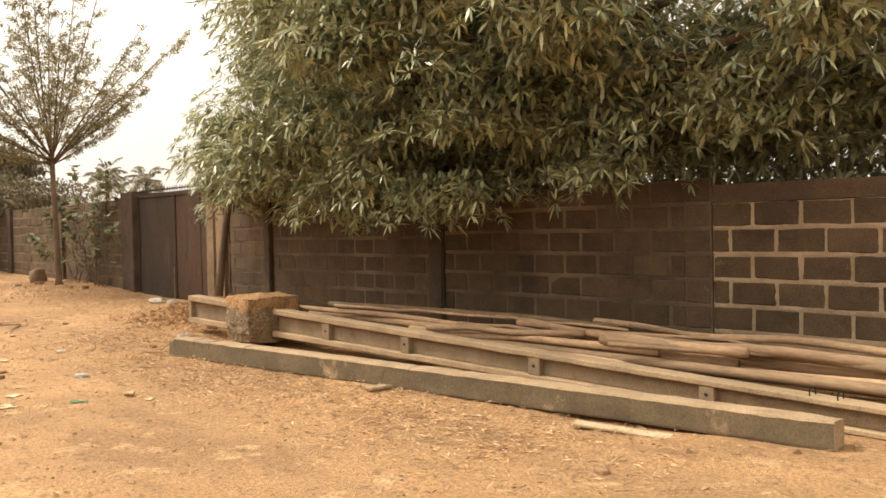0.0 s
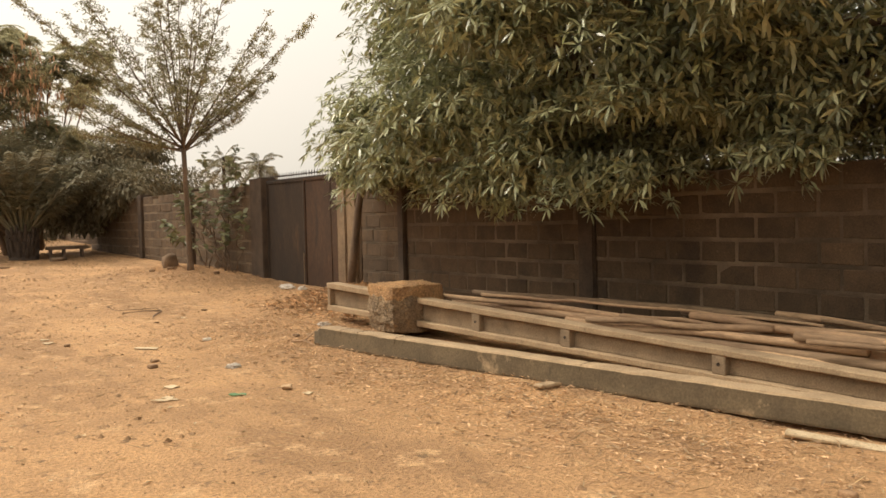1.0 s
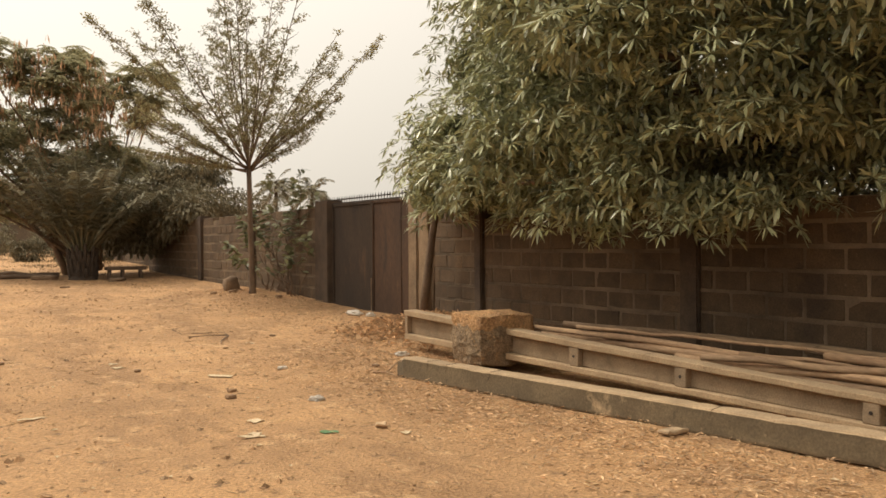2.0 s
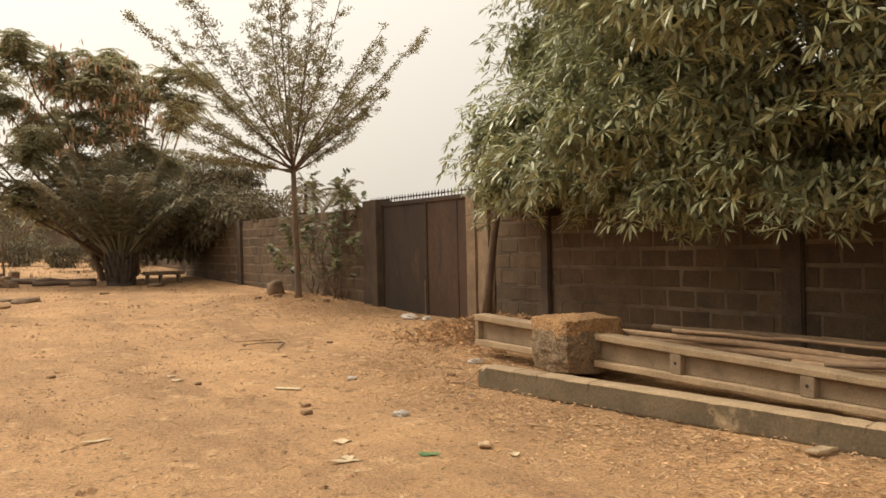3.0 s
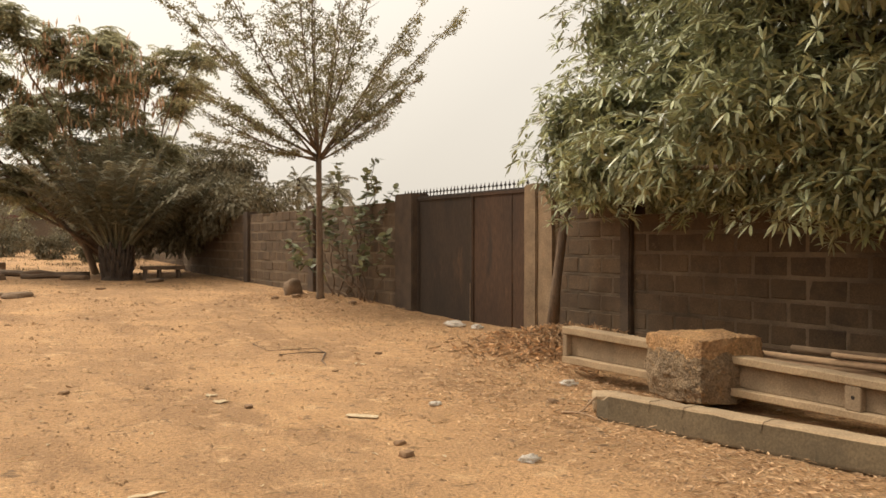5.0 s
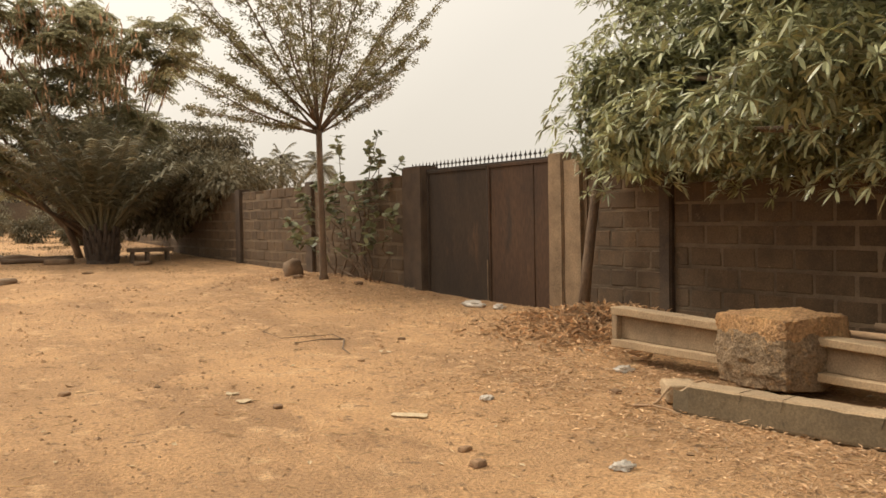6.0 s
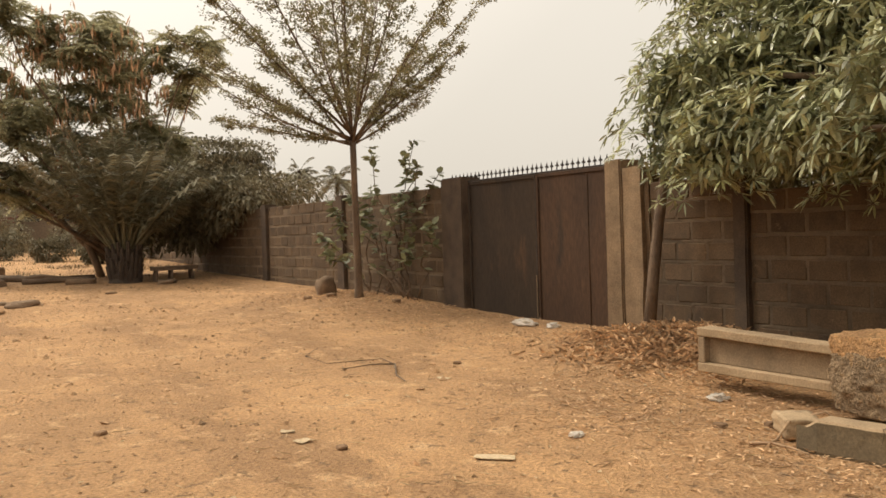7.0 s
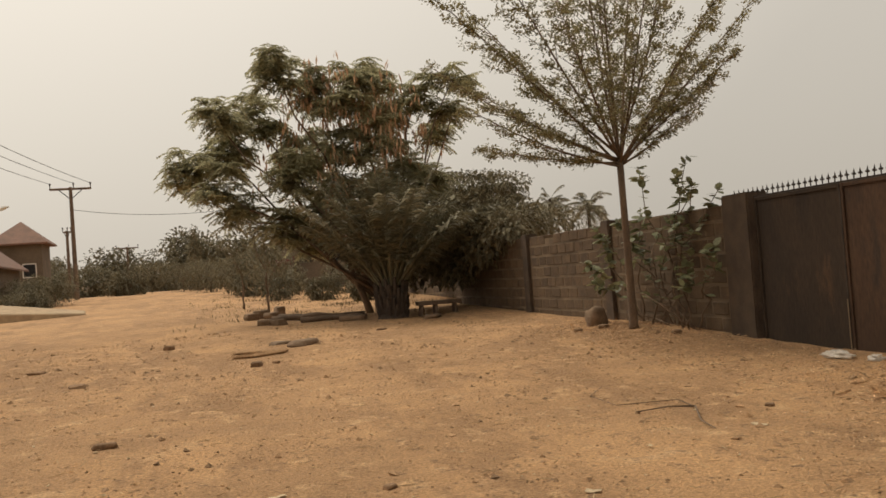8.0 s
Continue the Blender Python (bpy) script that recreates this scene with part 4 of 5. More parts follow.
def leafy_mass(name, base, lobes, count, leaf, label, material=FARLEAF, category="tree", seed=0, trunk=0.2):
    """A tree seen from afar: trunk, limbs and a crown of many leaves over a heap of lobes."""
    g = thing(name, base, label, category)
    top = np.array(lobes)[:, :3].mean(0)
    bm = bmesh.new()
    limb(bm, base, (base[0], base[1], base[2] * 0.4 + top[2] * 0.6), trunk, trunk * 0.6, 0.1, seed)
    smooth(part("trunk", bm, BARK, g))
    for i, lobe in enumerate(lobes):
        bm = bmesh.new()
        limb(bm, (base[0], base[1], base[2] * 0.5 + lobe[2] * 0.5), lobe[:3], trunk * 0.4, trunk * 0.1, 0.2, seed + i, 4, 5)
        part("limb", bm, BARK, g)
    q, o = lobe_points(lobes, count, 0.5, 1.08, 0.3)
    d = unit(o * 0.7 + RNG.normal(0, 0.6, o.shape))
    raw("crown", *leaf_arrays(q, d, leaf * RNG.uniform(0.6, 1.3, len(q)), leaf * 0.4, 0.5), material, g)
    return g


leafy_mass("flat_topped_tree", (11.5, 41, 0.7), ((10.5, 41, 5.0, 2.3, 2, 0.5), (11.0, 41.5, 4.6, 1.9, 2, 0.4), (9.3, 40.5, 4.2, 2.0, 2, 0.6), (12.6, 42, 3.0, 1.3, 1.6, 0.35), (11.2, 41, 3.4, 3.6, 2.2, 0.7), (8.6, 39.5, 3.1, 1.6, 1.6, 0.9)), 15000, 0.24, "dark flat-topped tree with tiered foliage behind the wall", seed=2)
# low front lobes darken the wall in place of shade and palm fronds
leafy_mass("overhang_foliage", (8.9, 33, 0.5), ((8.4, 32.0, 3.0, 1.2, 1.8, 0.7), (7.9, 33.5, 2.6, 1.1, 1.6, 0.9), (7.2, 33.0, 2.0, 0.9, 1.3, 0.8), (6.6, 34.2, 2.4, 1.2, 1.2, 1.1), (7.6, 31.2, 2.5, 0.7, 1.4, 0.8), (7.8, 30.0, 2.7, 0.6, 1.1, 0.5)), 12000, 0.2, "dark foliage filling in for shade and palm fronds over the wall", seed=8, trunk=0.12)


def broad_shrub():
    """Tall shrub with thick stems and round leathery leaves against the wall."""
    g = thing("broad_leaved_shrub", at(7.55, 21.2), "straggly broad-leaved shrub growing in front of the wall", "shrub")
    rng = random.Random(21)
    tops = ((7.98, 21.0, 3.3), (7.35, 21.6, 3.2), (7.75, 21.1, 3.0), (7.9, 20.0, 2.62), (6.4, 22.3, 1.6), (7.3, 20.2, 1.4), (7.2, 22.9, 2.0), (7.45, 20.6, 2.2), (7.5, 21.9, 2.5), (7.0, 21.4, 1.9), (7.8, 20.6, 2.8), (7.3, 23.4, 2.3), (7.1, 22.0, 2.3), (7.6, 19.8, 1.7), (6.8, 22.6, 1.2))
    P, D = [], []
    for k, top in enumerate(tops):
        bm = bmesh.new()
        pts = limb(bm, at(7.5 + rng.uniform(-0.15, 0.2), 21.3 + rng.uniform(-0.9, 0.9), -0.03), top, 0.017, 0.006, 0.35, k + 60, 8, 6)
        smooth(part("stem", bm, BARK, g))
        for i in range(34):
            t = max(0.3, 1 - abs(rng.gauss(0, 0.26)))
            j = min(int(t * 8), 7)
            P.append(pts[j].lerp(pts[j + 1], t * 8 - j))
            D.append(Vector((rng.gauss(0, 1), rng.gauss(0, 1), rng.gauss(0.35, 0.5))).normalized())
    raw("leaves", *lance_arrays(np.array(P), np.array(D), RNG.uniform(0.13, 0.24, len(P)), RNG.uniform(0.10, 0.16, len(P)), 0.3), SHRUBLEAF, g)


broad_shrub()


# ---- far side ----
def wooden_bench():
    x, y = 6.25, 31.5
    z = ground_z(x, y)
    g = thing("wooden_bench", (x, y, z), "low rough wooden bench standing in the shade", "bench")
    bm = bmesh.new()
    box(bm, x - 0.62, x + 0.62, y - 0.18, y + 0.18, z + 0.29, z + 0.40)
    part("seat", bev(bm, 0.01), OLDWOOD, g)
    for dx in (-0.5, -0.1, 0.45):
        for dy in (-0.12, 0.12):
            bm = bmesh.new()
            tube(bm, [(x + dx * 1.06, y + dy, z - 0.02), (x + dx, y + dy, z + 0.31)], [0.042, 0.04], 6)
            part("leg", bm, OLDWOOD, g)


wooden_bench()
for i, (x, y, sx, sy, sz) in enumerate(((1.75, 37, 0.5, 0.4, 0.3), (2.1, 36.5, 0.45, 0.4, 0.22), (1.6, 33.4, 0.6, 0.4, 0.2), (1.95, 33.0, 0.4, 0.35, 0.2), (3.9, 32, 0.7, 0.4, 0.16), (1.4, 36.2, 0.4, 0.4, 0.25), (5.8, 30.6, 0.5, 0.4, 0.14), (2.4, 37.5, 0.5, 0.3, 0.35))):
    lump("rock", at(x, y, sz * 0.35), (sx, sy, sz), STONE, "brown weathered stone lying by the path", "rock", i + 20, "stones round the palm bed", rot=i * 0.7)
for i, (x, y, sx, sy, sz, m, what) in enumerate(((0.75, 24.5, 0.95, 0.8, 0.14, EARTH, "worn pale flat stone half sunk in the earth"), (1.65, 24.9, 0.6, 0.4, 0.17, STONE, "brown flat stone half sunk in the earth"), (1.3, 25.7, 0.45, 0.35, 0.13, STONE, "brown flat stone half sunk in the earth"))):
    lump("flat_stone", at(x, y, sz * 0.05), (sx, sy, sz), m, what, "rock", i + 140, "flat stones in the yard", sharp=0.6, rot=i * 0.9)
for i, (a, b) in enumerate((((1.9, 34.6), (4.6, 33.9)), ((2.6, 33.2), (4.4, 32.6)), ((2.2, 35.5), (3.6, 34.6)))):
    bm = bmesh.new()
    limb(bm, at(*a, 0.08), at(*b, 0.08), 0.09, 0.06, 0.1, i + 90)
    tagged(smooth(part("log", bm, OLDWOOD)), "grey dead log lying on the ground", "log", "logs round the palm bed")


def house(name, x, y, wx, wy, z0, eave, ridge, label, roof, hip=True, trim=WHITE):
    g = thing(name, (x, y, z0), label, "house")
    bm = bmesh.new()
    box(bm, x - wx, x + wx, y - wy, y + wy, z0 - 0.5, eave)
    w = part("wall", bm, HOUSEWALL, g)
    bm = bmesh.new()
    o = 0.5
    ring = [bm.verts.new(p) for p in ((x - wx - o, y - wy - o, eave), (x + wx + o, y - wy - o, eave), (x + wx + o, y + wy + o, eave), (x - wx - o, y + wy + o, eave))]
    low = [bm.verts.new(v.co - Vector((0, 0, 0.12))) for v in ring]
    k = 0.05 if hip else wx + o
    tops = [bm.verts.new((x - k, y, ridge)), bm.verts.new((x + k, y, ridge))]
    bm.faces.new((ring[0], ring[1], tops[1], tops[0]))
    bm.faces.new((ring[2], ring[3], tops[0], tops[1]))
    bm.faces.new((ring[1], ring[2], tops[1]))
    bm.faces.new((ring[3], ring[0], tops[0]))
    for i in range(4):
        bm.faces.new((low[i], low[(i + 1) % 4], ring[(i + 1) % 4], ring[i]))
    bm.faces.new(low[::-1])
    part("roof", bm, roof, g)
    for dx in (-0.5, 0.45):
        bm = bmesh.new()
        cx, cz = x + dx * wx, z0 + (eave - z0) * 0.55
        box(bm, cx - 0.5, cx + 0.5, y - wy - 0.03, y - wy + 0.05, cz - 0.55, cz + 0.55)
        win = part("window", bm, trim, w)
        bm = bmesh.new()
        box(bm, cx - 0.42, cx + 0.42, y - wy - 0.036, y - wy - 0.025, cz - 0.47, cz + 0.47)
        part("pane", bm, GLASSY, g)


house("house", -12.9, 83, 1.7, 2.0, 1.6, 6.3, 8.1, "distant house with a red pyramid roof", ROOFRED)


def gable_house():
    """Low house with its gable to the yard; the ridge runs away from it."""
    x, y0, y1, z0, eave, ridge = -14.3, 60, 72, 1.2, 4.2, 6.6
    g = thing("house", (x, y0, z0), "low brown house with a steep sheet roof beside the road", "house")
    bm = bmesh.new()
    v = [bm.verts.new(p) for y in (y0 + 0.3, y1) for p in ((x - 3, y, z0 - 0.5), (x + 3, y, z0 - 0.5), (x + 3, y, eave), (x, y, ridge - 0.1), (x - 3, y, eave))]
    bm.faces.new(v[:5])
    bm.faces.new(v[5:][::-1])
    for k in range(5):
        bm.faces.new((v[k], v[(k + 1) % 5], v[5 + (k + 1) % 5], v[5 + k]))
    w = part("wall", bm, HOUSEWALL, g)
    for s in (-1, 1):
        bm = bmesh.new()
        e, t = (x + s * 3.5, eave - 0.4), (x, ridge)
        hexa(bm, [(e[0], y0, e[1]), (t[0], y0, t[1]), (t[0], y1 + 0.3, t[1]), (e[0], y1 + 0.3, e[1]), (e[0], y0, e[1] + 0.12), (t[0], y0, t[1] + 0.14), (t[0], y1 + 0.3, t[1] + 0.14), (e[0], y1 + 0.3, e[1] + 0.12)])
        part("roof", bm, ROOFRED, g)
    bm = bmesh.new()
    box(bm, x + 0.6, x + 1.8, y0 + 0.25, y0 + 0.295, 2.5, 3.6)
    part("window", bm, GLASSY, g)


gable_house()
house("house", 8.2, 70, 2.2, 2.5, 1.4, 4.7, 5.3, "small tan house behind the palm", ROOFRED, False, OLDWOOD)


def far_fence():
    g = thing("far_wall", (6.2, 61, 1.3), "distant low tan wall with posts and red panels", "wall", kind="structure")
    bm = bmesh.new()
    box(bm, 5.6, 18, 61, 61.2, 0.8, 2.9)
    part("wall_face", bm, HOUSEWALL, g)
    for i in range(6):
        bm = bmesh.new()
        box(bm, 5.6 + i * 2.2, 5.85 + i * 2.2, 60.9, 60.99, 0.8, 3.0)
        part("wall_post", bm, DARKPOST, g)
    bm = bmesh.new()
    for k in range(4):
        box(bm, 4.2, 5.5, 60.95, 61.1, 1.55 + k * 0.42, 1.9 + k * 0.42)
    part("red_panel", bm, REDPAINT, g, "red painted slatted panel")
    for x in (4.1, 5.6):
        bm = bmesh.new()
        box(bm, x - 0.06, x + 0.06, 60.95, 61.1, 1.2, 3.3)
        part("panel_post", bm, REDPAINT, g)


far_fence()
# two unseen walls, added to keep low sky light off the yard
for number, (x0, x1, y0, y1) in ((9, (-7.3, -7.1, -12, 34)), (10, (-7.1, 8.0, -12, -11.8))):
    bm = bmesh.new()
    box(bm, x0, x1, y0, y1, -0.3, 3.6)
    tagged(part("wall_%d" % number, bev(bm, 0.02), HOUSEWALL), "plain tan wall added out of view to block low sky light", "wall", kind="structure")
wall(8, 36.5, 60.0, 0.35, 7, "tan block wall running on behind the palm", x=8.85, offset=0.2)


def power_pole(x, y, z0, top, arm, label):
    g = thing("utility_pole", (x, y, z0), label, "utility pole")
    bm = bmesh.new()
    tube(bm, [(x, y, z0 - 0.3), (x, y, top)], [0.17, 0.11], 10)
    part("shaft", bm, OLDWOOD, g)
    bm = bmesh.new()
    box(bm, x - arm, x + arm, y - 0.06, y + 0.06, top - 0.2, top - 0.06)
    part("crossarm", bm, OLDWOOD, g)
    for s in (-1, 1):
        bm = bmesh.new()
        tube(bm, [(x + s * arm * 0.55, y - 0.05, top - 0.2), (x, y - 0.05, top - 0.85)], [0.03, 0.03], 6)
        part("brace", bm, IRON, g)
    for d in (-0.97, 0.15, 0.97):
        bm = bmesh.new()
        tube(bm, [(x + d * arm, y, top - 0.07), (x + d * arm, y, top + 0.12), (x + d * arm, y, top + 0.16), (x + d * arm, y, top + 0.3)], [0.03, 0.03, 0.06, 0.05], 8)
        part("insulator", bm, IRON, g)


power_pole(-7.85, 72, 2.0, 9.35, 1.32, "tall electricity pole with a crossarm and insulators")
power_pole(-10.7, 92, 2.3, 7.9, 0.35, "plain distant electricity pole")
power_pole(-8.2, 130, 2.5, 8.2, 1.4, "far electricity pole with a crossarm")


def wire(a, b, sag, r=0.018):
    bm = bmesh.new()
    pts = [Vector(a).lerp(Vector(b), i / 24) - Vector((0, 0, sag * 4 * (i / 24) * (1 - i / 24))) for i in range(25)]
    tube(bm, pts, [r] * 25, 5)
    tagged(part("power_line", bm, IRON), "thin sagging overhead power line", "wire", "overhead wires")


for d in (-1.28, 0.2, 1.28):
    wire((-7.85 + d, 72, 9.6), (-14.5 + d, 35, 11.3), 0.5)
wire((-7.8, 72, 7.8), (9.0, 62, 7.5), 0.9, 0.018)

bm = bmesh.new()
hexa(bm, [(-14, 45, 0.5), (-5.0, 50.3, 0.6), (-5.3, 53, 0.6), (-15, 55, 0.6), (-14, 45, 1.75), (-5.0, 50.3, 1.02), (-5.3, 53, 1.12), (-15, 55, 2.5)])
tagged(part("concrete_apron", bev(bm, 0.05), CONCTOP), "pale sloping concrete apron beside the road", "paving")


def van():
    x, y, z = -10.9, 112, 2.3
    g = thing("van", (x, y, z), "white van parked far down the road", "van")
    bm = bmesh.new()
    box(bm, x - 0.85, x + 0.85, y - 2, y + 2, z + 0.25, z + 1.0)
    part("body", bev(bm, 0.12, 2), WHITE, g)
    bm = bmesh.new()
    hexa(bm, [(x - 0.8, y - 1.6, z + 1.0), (x + 0.8, y - 1.6, z + 1.0), (x + 0.8, y + 1.8, z + 1.0), (x - 0.8, y + 1.8, z + 1.0), (x - 0.65, y - 1.2, z + 1.6), (x + 0.65, y - 1.2, z + 1.6), (x + 0.65, y + 1.6, z + 1.6), (x - 0.65, y + 1.6, z + 1.6)])
    part("cabin", bev(bm, 0.06), WHITE, g)
    bm = bmesh.new()
    hexa(bm, [(x - 0.7, y - 1.57, z + 1.05), (x + 0.7, y - 1.57, z + 1.05), (x + 0.7, y - 1.5, z + 1.05), (x - 0.7, y - 1.5, z + 1.05), (x - 0.6, y - 1.28, z + 1.5), (x + 0.6, y - 1.28, z + 1.5), (x + 0.6, y - 1.2, z + 1.5), (x - 0.6, y - 1.2, z + 1.5)])
    part("windscreen", bm, GLASSY, g)
    for dx in (-0.75, 0.75):
        for dy in (-1.3, 1.3):
            bm = bmesh.new()
            tube(bm, [(x + dx - 0.1, y + dy, z + 0.1), (x + dx + 0.1, y + dy, z + 0.1)], [0.32, 0.32], 14)
            part("wheel", bm, IRON, g)


van()


def street_lamp():
    g = thing("street_lamp", (-11.2, 60, 1.4), "street lamp with a slanting arm over the road", "street lamp")
    bm = bmesh.new()
    tube(bm, [(-11.2, 60, 1.2), (-11.2, 60, 6.3), (-10.9, 60, 6.55), (-10.2, 60, 6.75)], [0.07, 0.05, 0.04, 0.035], 8)
    part("shaft", bm, IRON, g)
    bm = bmesh.new()
    tube(bm, [(-10.25, 60, 6.76), (-9.9, 60, 6.9), (-9.6, 60, 6.98)], [0.05, 0.12, 0.05], 8)
    part("lamp_head", bm, WHITE, g)


street_lamp()


def far_trees():
    rng = random.Random(31)
    spots = [(-24 + i * 3.6 + rng.uniform(-1, 1), 140 + rng.uniform(-12, 16), rng.uniform(3.6, 5.2)) for i in range(15)]
    spots += [(-9.5, 95, 2.0), (-13, 98, 2.2), (-6.0, 120, 2.2), (0.5, 88, 1.6), (3.2, 80, 1.7), (5.5, 90, 2.2), (9.5, 85, 2.6), (13, 90, 2.5), (-20, 80, 2.6), (-12.5, 70, 1.3), (-10.5, 73, 1.2), (-15, 68, 1.6), (-5.4, 86, 1.7), (-9.8, 57.2, 1.0), (-8.7, 59.5, 0.9), (-11, 57.5, 1.1)]
    for i, (x, y, r) in enumerate(spots):
        z0 = ground_z(x, y) - 0.2
        lobes = [(x + rng.uniform(-1, 1) * r * 0.7, y + rng.uniform(-1, 1) * r * 0.5, z0 + r * rng.uniform(0.35, 1.25), r * rng.uniform(0.45, 0.75), r * 0.6, r * rng.uniform(0.4, 0.6)) for _ in range(6)]
        lobes.append((x, y, z0 + r * 0.45, r, r * 0.7, r * 0.5))
        leafy_mass("far_tree", (x, y, z0), lobes, 2500, 0.19 * r, "haze-pale green tree along the far road", seed=i, trunk=0.15)
    x, y, z0 = 0.2, 118, 1.9
    leafy_mass("far_tree", (x, y, z0), ((x, y, 8.4, 0.5, 0.5, 1.3), (x, y, 6.5, 0.8, 0.8, 1.2)), 800, 0.4, "narrow tall tree over the far road", seed=77, trunk=0.15)
    for i, (x, y, s) in enumerate(((2.4, 62, 1.5), (4.0, 59.5, 1.5), (5.4, 64, 1.7), (0.9, 72, 1.5), (-1.0, 82, 1.7), (-8.4, 66, 1.3), (-9.8, 64, 1.2), (3.6, 50, 0.9), (5.2, 47, 0.7), (7.2, 52, 1.1), (4.6, 56, 1.0), (2.6, 58, 0.9), (6.4, 43, 0.6), (8.0, 45, 0.8))):
        z0 = ground_z(x, y) - 0.05
        leafy_mass("bush", (x, y, z0), ((x, y, z0 + s * 0.7, s, s, s * 0.7), (x + 0.5 * s, y, z0 + s * 1.2, s * 0.6, s * 0.6, s * 0.5), (x - 0.6 * s, y, z0 + s, s * 0.6, s * 0.6, s * 0.5)), int(900 + 700 * s), 0.2, "haze-pale dark green bush behind the palm bed", category="bush", seed=i + 120, trunk=0.05)
    for x, y, h in ((2.25, 40, 3.1), (1.6, 44, 2.6)):
        z0 = ground_z(x, y)
        leafy_mass("sapling", (x, y, z0), ((x, y, z0 + h * 0.8, 0.5, 0.5, 0.5), (x - 0.5, y, z0 + h, 0.4, 0.4, 0.25), (x + 0.35, y, z0 + h * 0.55, 0.4, 0.4, 0.35)), 650, 0.17, "thin leafy sapling by the path", seed=int(x * 10), trunk=0.05)


far_trees()


# ---- litter ----
def on_ground(n, x0, x1, y0, y1, clump=None, up=0.006):
    out = []
    rng = random.Random(n)
    while len(out) < n:
        x, y = rng.uniform(x0, x1), rng.uniform(y0, y1)
        if clump and rng.random() > clump(x, y):
            continue
        out.append((x, y, ground_z(x, y) + up))
    return np.array(out)


def flat_dirs(n, rise=0.25):
    a = RNG.uniform(0, 2 * math.pi, n)
    return unit(np.stack([np.cos(a), np.sin(a), RNG.normal(0.1, rise, n)], 1))


def heap(x, y):
    h = math.exp(-(((x - 7.0) / 1.0) ** 2 + ((y - 13.6) / 1.3) ** 2)) + 0.4 * math.exp(-(((x - 5.8) / 1.1) ** 2 + ((y - 12.2) / 1.6) ** 2))
    h += 0.4 * math.exp(-(((x - 6.9) / 0.8) ** 2 + ((y - 21.5) / 2.5) ** 2)) + 0.16 * math.exp(-(((x - 4.5) / 0.7) ** 2)) * (y < 11)
    h += 0.30 * math.exp(-(((x - 4.4) / 0.9) ** 2)) * (4 < y < 12.5) + 0.22 * (x > 5.6) * (14.5 < y < 24) * (0.4 + max(0.0, noise.noise((x * 1.3, y * 1.3, 2.0))))
    return min(h, 1)


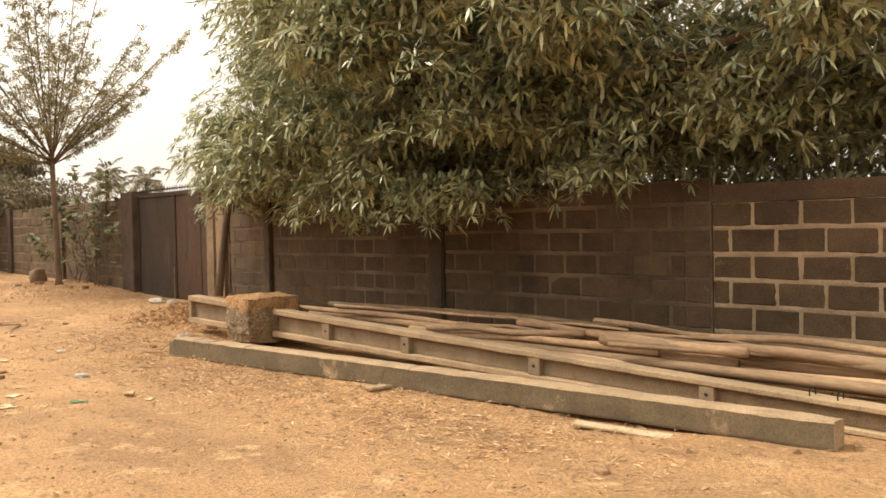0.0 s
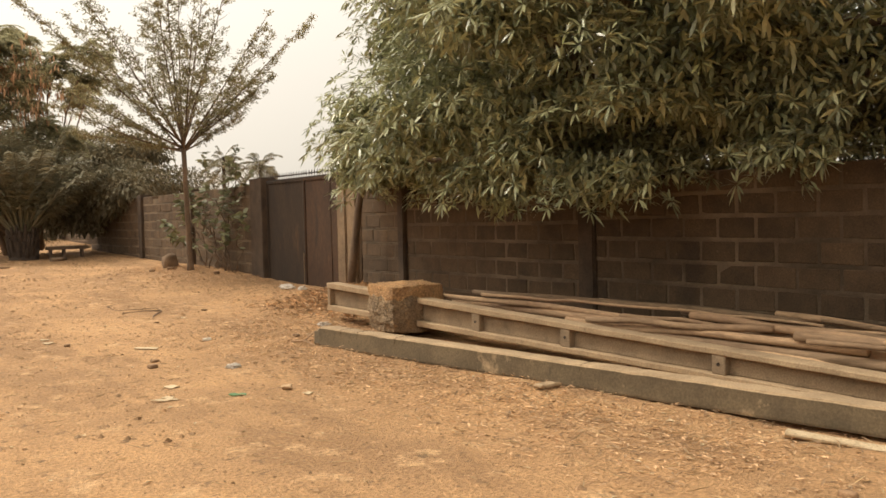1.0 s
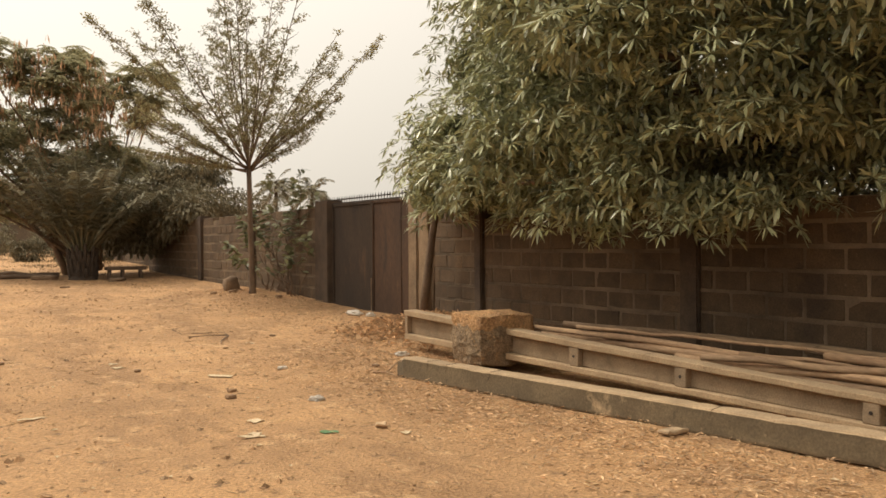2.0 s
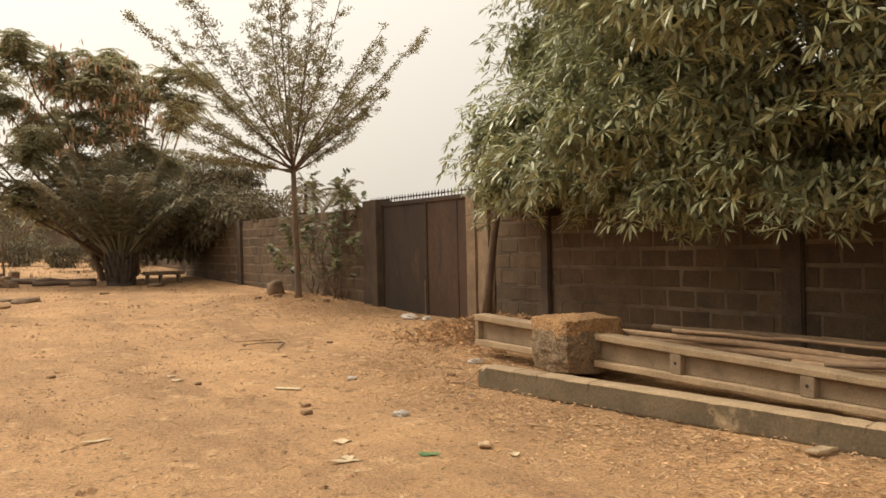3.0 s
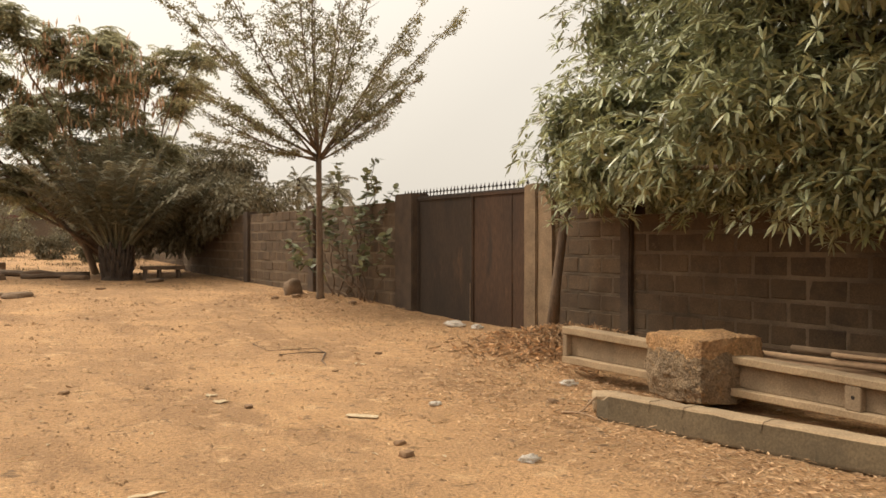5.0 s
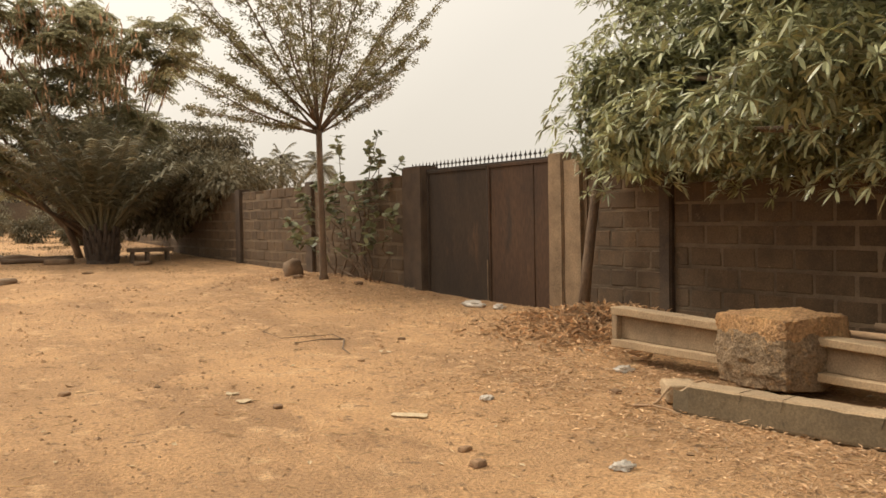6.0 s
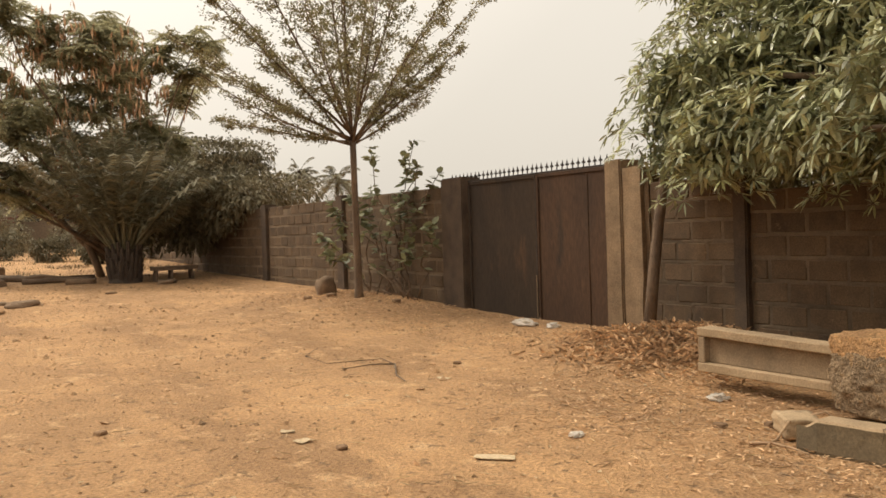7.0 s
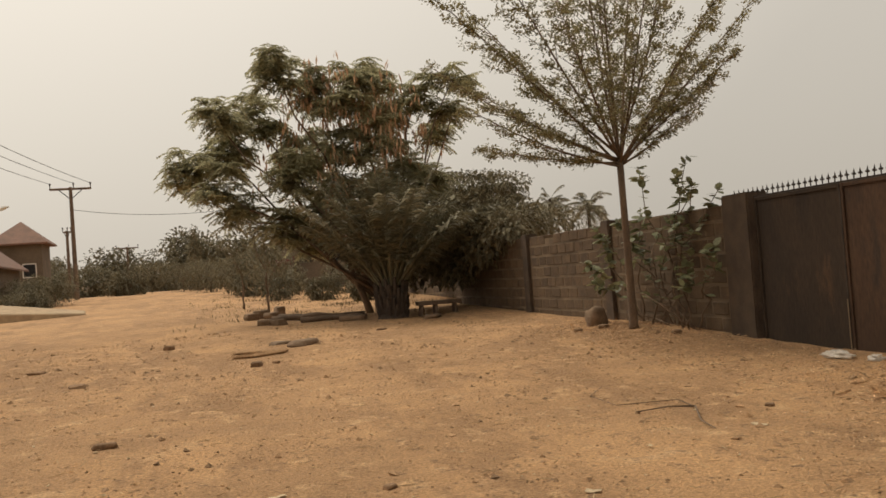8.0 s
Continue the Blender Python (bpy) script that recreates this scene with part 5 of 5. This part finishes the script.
def litter():
    p = on_ground(15000, 3.2, 7.75, 3.0, 25, heap, 0.008)
    ob = raw("dry_leaves", *leaf_arrays(p + RNG.uniform(0, 1, (len(p), 1)) * np.array((0, 0, 0.018)), flat_dirs(len(p), 0.16), RNG.uniform(0.02, 0.075, len(p)) * np.where(RNG.random(len(p)) < 0.12, 1.7, 1), RNG.uniform(0.008, 0.024, len(p)), 0.05, 0.15), DRYLEAF)
    tagged(ob, "heap and scatter of curled brown dry leaves", "dry leaves", kind="stuff")
    p = on_ground(3400, 5.2, 7.75, 11.8, 15.6, lambda x, y: math.exp(-(((x - 6.95) / 0.75) ** 2 + ((y - 13.5) / 1.05) ** 2)), 0.0)
    lift = RNG.uniform(0, 1, len(p)) * 0.09 * np.exp(-(((p[:, 0] - 6.9) / 0.8) ** 2 + ((p[:, 1] - 13.5) / 0.9) ** 2))
    p[:, 2] += lift + 0.01
    tagged(raw("leaf_heap", *leaf_arrays(p, flat_dirs(len(p), 0.5), RNG.uniform(0.08, 0.17, len(p)), RNG.uniform(0.02, 0.04, len(p)), 0.2, 0.4), DRYLEAF), "thick heap of curled brown mango leaves by the pillar", "dry leaves", kind="stuff")
    p = on_ground(1500, -4, 7.6, 2.5, 24, None, 0.006)
    tagged(raw("leaf_scraps", *leaf_arrays(p, flat_dirs(len(p)), RNG.uniform(0.02, 0.07, len(p)), RNG.uniform(0.008, 0.02, len(p)), 0.1, 0.3), DRYLEAF), "small brown leaf scraps scattered over the yard", "dry leaves", kind="stuff")
    p = on_ground(2200, -3, 7.2, 2.5, 22, lambda x, y: 0.12 + heap(x, y), 0.008)
    tagged(raw("straw", *leaf_arrays(p, flat_dirs(len(p), 0.08), RNG.uniform(0.06, 0.22, len(p)), 0.008, 0.0, 0.3), STRAW), "thin pale straw and twigs on the earth", "straw", kind="stuff")
    p = on_ground(21000, -7, 7.6, 2.0, 32, lambda x, y: 0.25 + max(0.0, noise.noise((x * 0.8, y * 0.8, 7))) * 1.6, 0.0)
    s = RNG.uniform(0.005, 0.019, len(p)) * np.interp(p[:, 1], (5, 25), (0.8, 1.15)) * np.where(RNG.random(len(p)) < 0.07, 2.6, 1)
    octa = np.array([(1, 0, 0), (-0.9, 0.2, 0), (0, 1, 0.1), (0.1, -1, 0), (0, 0.1, 0.7), (0, 0, -0.5)])
    v = (p[:, None] + (octa[None] + RNG.normal(0, 0.2, (len(p), 6, 3))) * s[:, None, None]).reshape(-1, 3)
    f = np.array([(0, 2, 4), (2, 1, 4), (1, 3, 4), (3, 0, 4), (2, 0, 5), (1, 2, 5), (3, 1, 5), (0, 3, 5)])
    tagged(raw("pebbles", v, (f[None] + 6 * np.arange(len(p))[:, None, None]).reshape(-1, 3), PEBBLE), "small brown pebbles and crumbs of earth", "pebbles", kind="stuff")
    p = on_ground(620, -6, 7.4, 3, 32, None, 0.008)
    tagged(raw("paper_scraps", *leaf_arrays(p, flat_dirs(len(p), 0.1), RNG.uniform(0.02, 0.07, len(p)), RNG.uniform(0.015, 0.04, len(p)), 0.0, 0.2), PALEWOOD), "tiny pale scraps of paper and wood", "scraps", kind="stuff")
    p = on_ground(2200, -1.0, 9, 33, 60, lambda x, y: max(0.0, noise.noise((x * 0.7, y * 0.5, 2))) * 2 * min(1, max(0, (x + 1) / 4)), 0)
    d = unit(np.array((0, 0, 1.0)) + RNG.normal(0, 0.35, p.shape))
    tagged(raw("dry_grass", *leaf_arrays(p, d, RNG.uniform(0.08, 0.3, len(p)), 0.025, 0.4), GRASS), "dry yellow grass tufts behind the palm", "grass", kind="stuff")


litter()


def crumpled(name, x, y, size, material, label, category, seed):
    bm = bmesh.new()
    bmesh.ops.create_icosphere(bm, subdivisions=4, radius=1)
    o = Vector((seed * 2.3, seed, 0))
    z = ground_z(x, y)
    for v in bm.verts:
        r = v.co * (0.8 + 0.55 * noise.noise(v.co * 1.7 + o) + 0.5 * abs(noise.noise(v.co * 4.5 + o)) + 0.2 * abs(noise.noise(v.co * 11 + o)))
        v.co = Vector((x + r.x * size[0], y + r.y * size[1], max(z + 0.002, z + size[2] * 0.6 + r.z * size[2])))
    return tagged(smooth(part(name, bm, material)), label, category)


crumpled("plastic_bag", 7.2, 16.75, (0.10, 0.22, 0.06), PLASTIC, "crumpled whitish plastic bag lying by the gate", "plastic bag", 1)
crumpled("plastic_bag", 7.25, 16.15, (0.07, 0.1, 0.05), PLASTIC, "small crumpled whitish plastic scrap by the gate", "plastic bag", 2)
crumpled("plastic_bag", 3.27, 9.52, (0.07, 0.055, 0.028), PLASTIC, "small clear crumpled plastic bag on the earth", "plastic bag", 3)
crumpled("plastic_bag", 3.7, 11.5, (0.06, 0.05, 0.02), PLASTIC, "small clear crumpled plastic bag on the earth", "plastic bag", 4)
crumpled("plastic_bag", 5.45, 11.75, (0.09, 0.08, 0.035), PLASTIC, "crumpled clear plastic bag beside the concrete pole", "plastic bag", 5)


def board(x, y, sx, sy, rot, material=PALEWOOD, label="small pale flat board scrap on the earth", h=0.009):
    z = ground_z(x, y)
    bm = bmesh.new()
    box(bm, -sx / 2, sx / 2, -sy / 2, sy / 2, 0, h)
    bev(bm, h * 0.3)
    bmesh.ops.subdivide_edges(bm, edges=[e for e in bm.edges if e.calc_length() > 0.03], cuts=3, use_grid_fill=True)
    rough_up(bm, 0.012, 14)
    bmesh.ops.transform(bm, matrix=pose(x, y, z + 0.008, 2, 3, rot), verts=bm.verts[:])
    tagged(part("board_scrap", bm, material), label, "scrap")


board(2.93, 11.41, 0.26, 0.09, -38)
board(2.41, 8.84, 0.13, 0.09, 20)
board(2.15, 8.2, 0.2, 0.05, -12)
board(2.2, 8.27, 0.09, 0.08, 40)
board(0.83, 9.99, 0.24, 0.045, 20)
board(2.07, 12.55, 0.14, 0.08, 15)
board(2.09, 12.9, 0.11, 0.05, -30)
board(0.15, 13.96, 0.16, 0.035, 35)
board(4.28, 14.22, 0.14, 0.05, -60)
board(3.2, 8.08, 0.12, 0.09, 60, DRYLEAF, "curled brown dry leaf scrap on the earth", 0.03)
board(3.26, 7.78, 0.09, 0.06, 30)
board(4.93, 6.55, 0.26, 0.12, 10, CONCTOP, "flat pale stone chip beside the concrete beam", 0.035)
board(5.22, 4.0, 0.75, 0.10, -72, PALEWOOD, "thin pale plank lying by the beam", 0.03)
board(2.75, 8.11, 0.15, 0.06, -25, GREENP, "bright green plastic scrap on the earth")
for k, (x, y, sx, sy, sz) in enumerate(((-1.23, 16.67, 0.3, 0.12, 0.09), (0.61, 22.57, 0.28, 0.2, 0.14), (0.95, 22.8, 0.2, 0.12, 0.07), (2.6, 10.05, 0.14, 0.1, 0.06), (4.21, 3.38, 0.13, 0.09, 0.05), (-0.9, 27.7, 0.3, 0.2, 0.14), (2.71, 10.35, 0.12, 0.08, 0.05), (2.22, 12.23, 0.13, 0.09, 0.05), (4.88, 14.9, 0.12, 0.1, 0.05), (3.9, 28.2, 0.4, 0.16, 0.09), (4.72, 11.1, 0.13, 0.1, 0.06), (5.05, 10.9, 0.16, 0.1, 0.07), (0.94, 13.84, 0.13, 0.1, 0.05), (-2.1, 22.1, 0.5, 0.3, 0.08), (-3.1, 24.9, 0.4, 0.3, 0.08), (6.6, 21.9, 0.35, 0.2, 0.1), (6.2, 22.1, 0.2, 0.16, 0.09), (7.1, 20.3, 0.2, 0.16, 0.1))):
    lump("earth_clod", at(x, y, sz * 0.2), (sx * 0.7, sy * 0.75, sz * 0.75), CLOD, "small brown clod of hard earth", "clod", k + 50, "clods on the yard", sharp=0.5, rot=k * 1.1, cuts=4)


def fallen_vine():
    bm = bmesh.new()
    pts = [(3.75, 15.45), (3.68, 15.3), (4.06, 15.34), (4.3, 15.26), (3.98, 14.65), (3.84, 14.2)]
    tube(bm, [at(x, y, 0.022) for x, y in pts], [0.004, 0.006, 0.007, 0.011, 0.008, 0.004], 6)
    pts = [(4.28, 15.27), (4.36, 15.68), (3.7, 15.75), (3.72, 16.4), (4.1, 16.9)]
    tube(bm, [at(x, y, 0.025) for x, y in pts], [0.006, 0.005, 0.004, 0.004, 0.003], 6)
    tagged(part("dead_branch", bm, BARK), "thin dead forked branch lying on the earth", "branch")


fallen_vine()
lay_blocks()
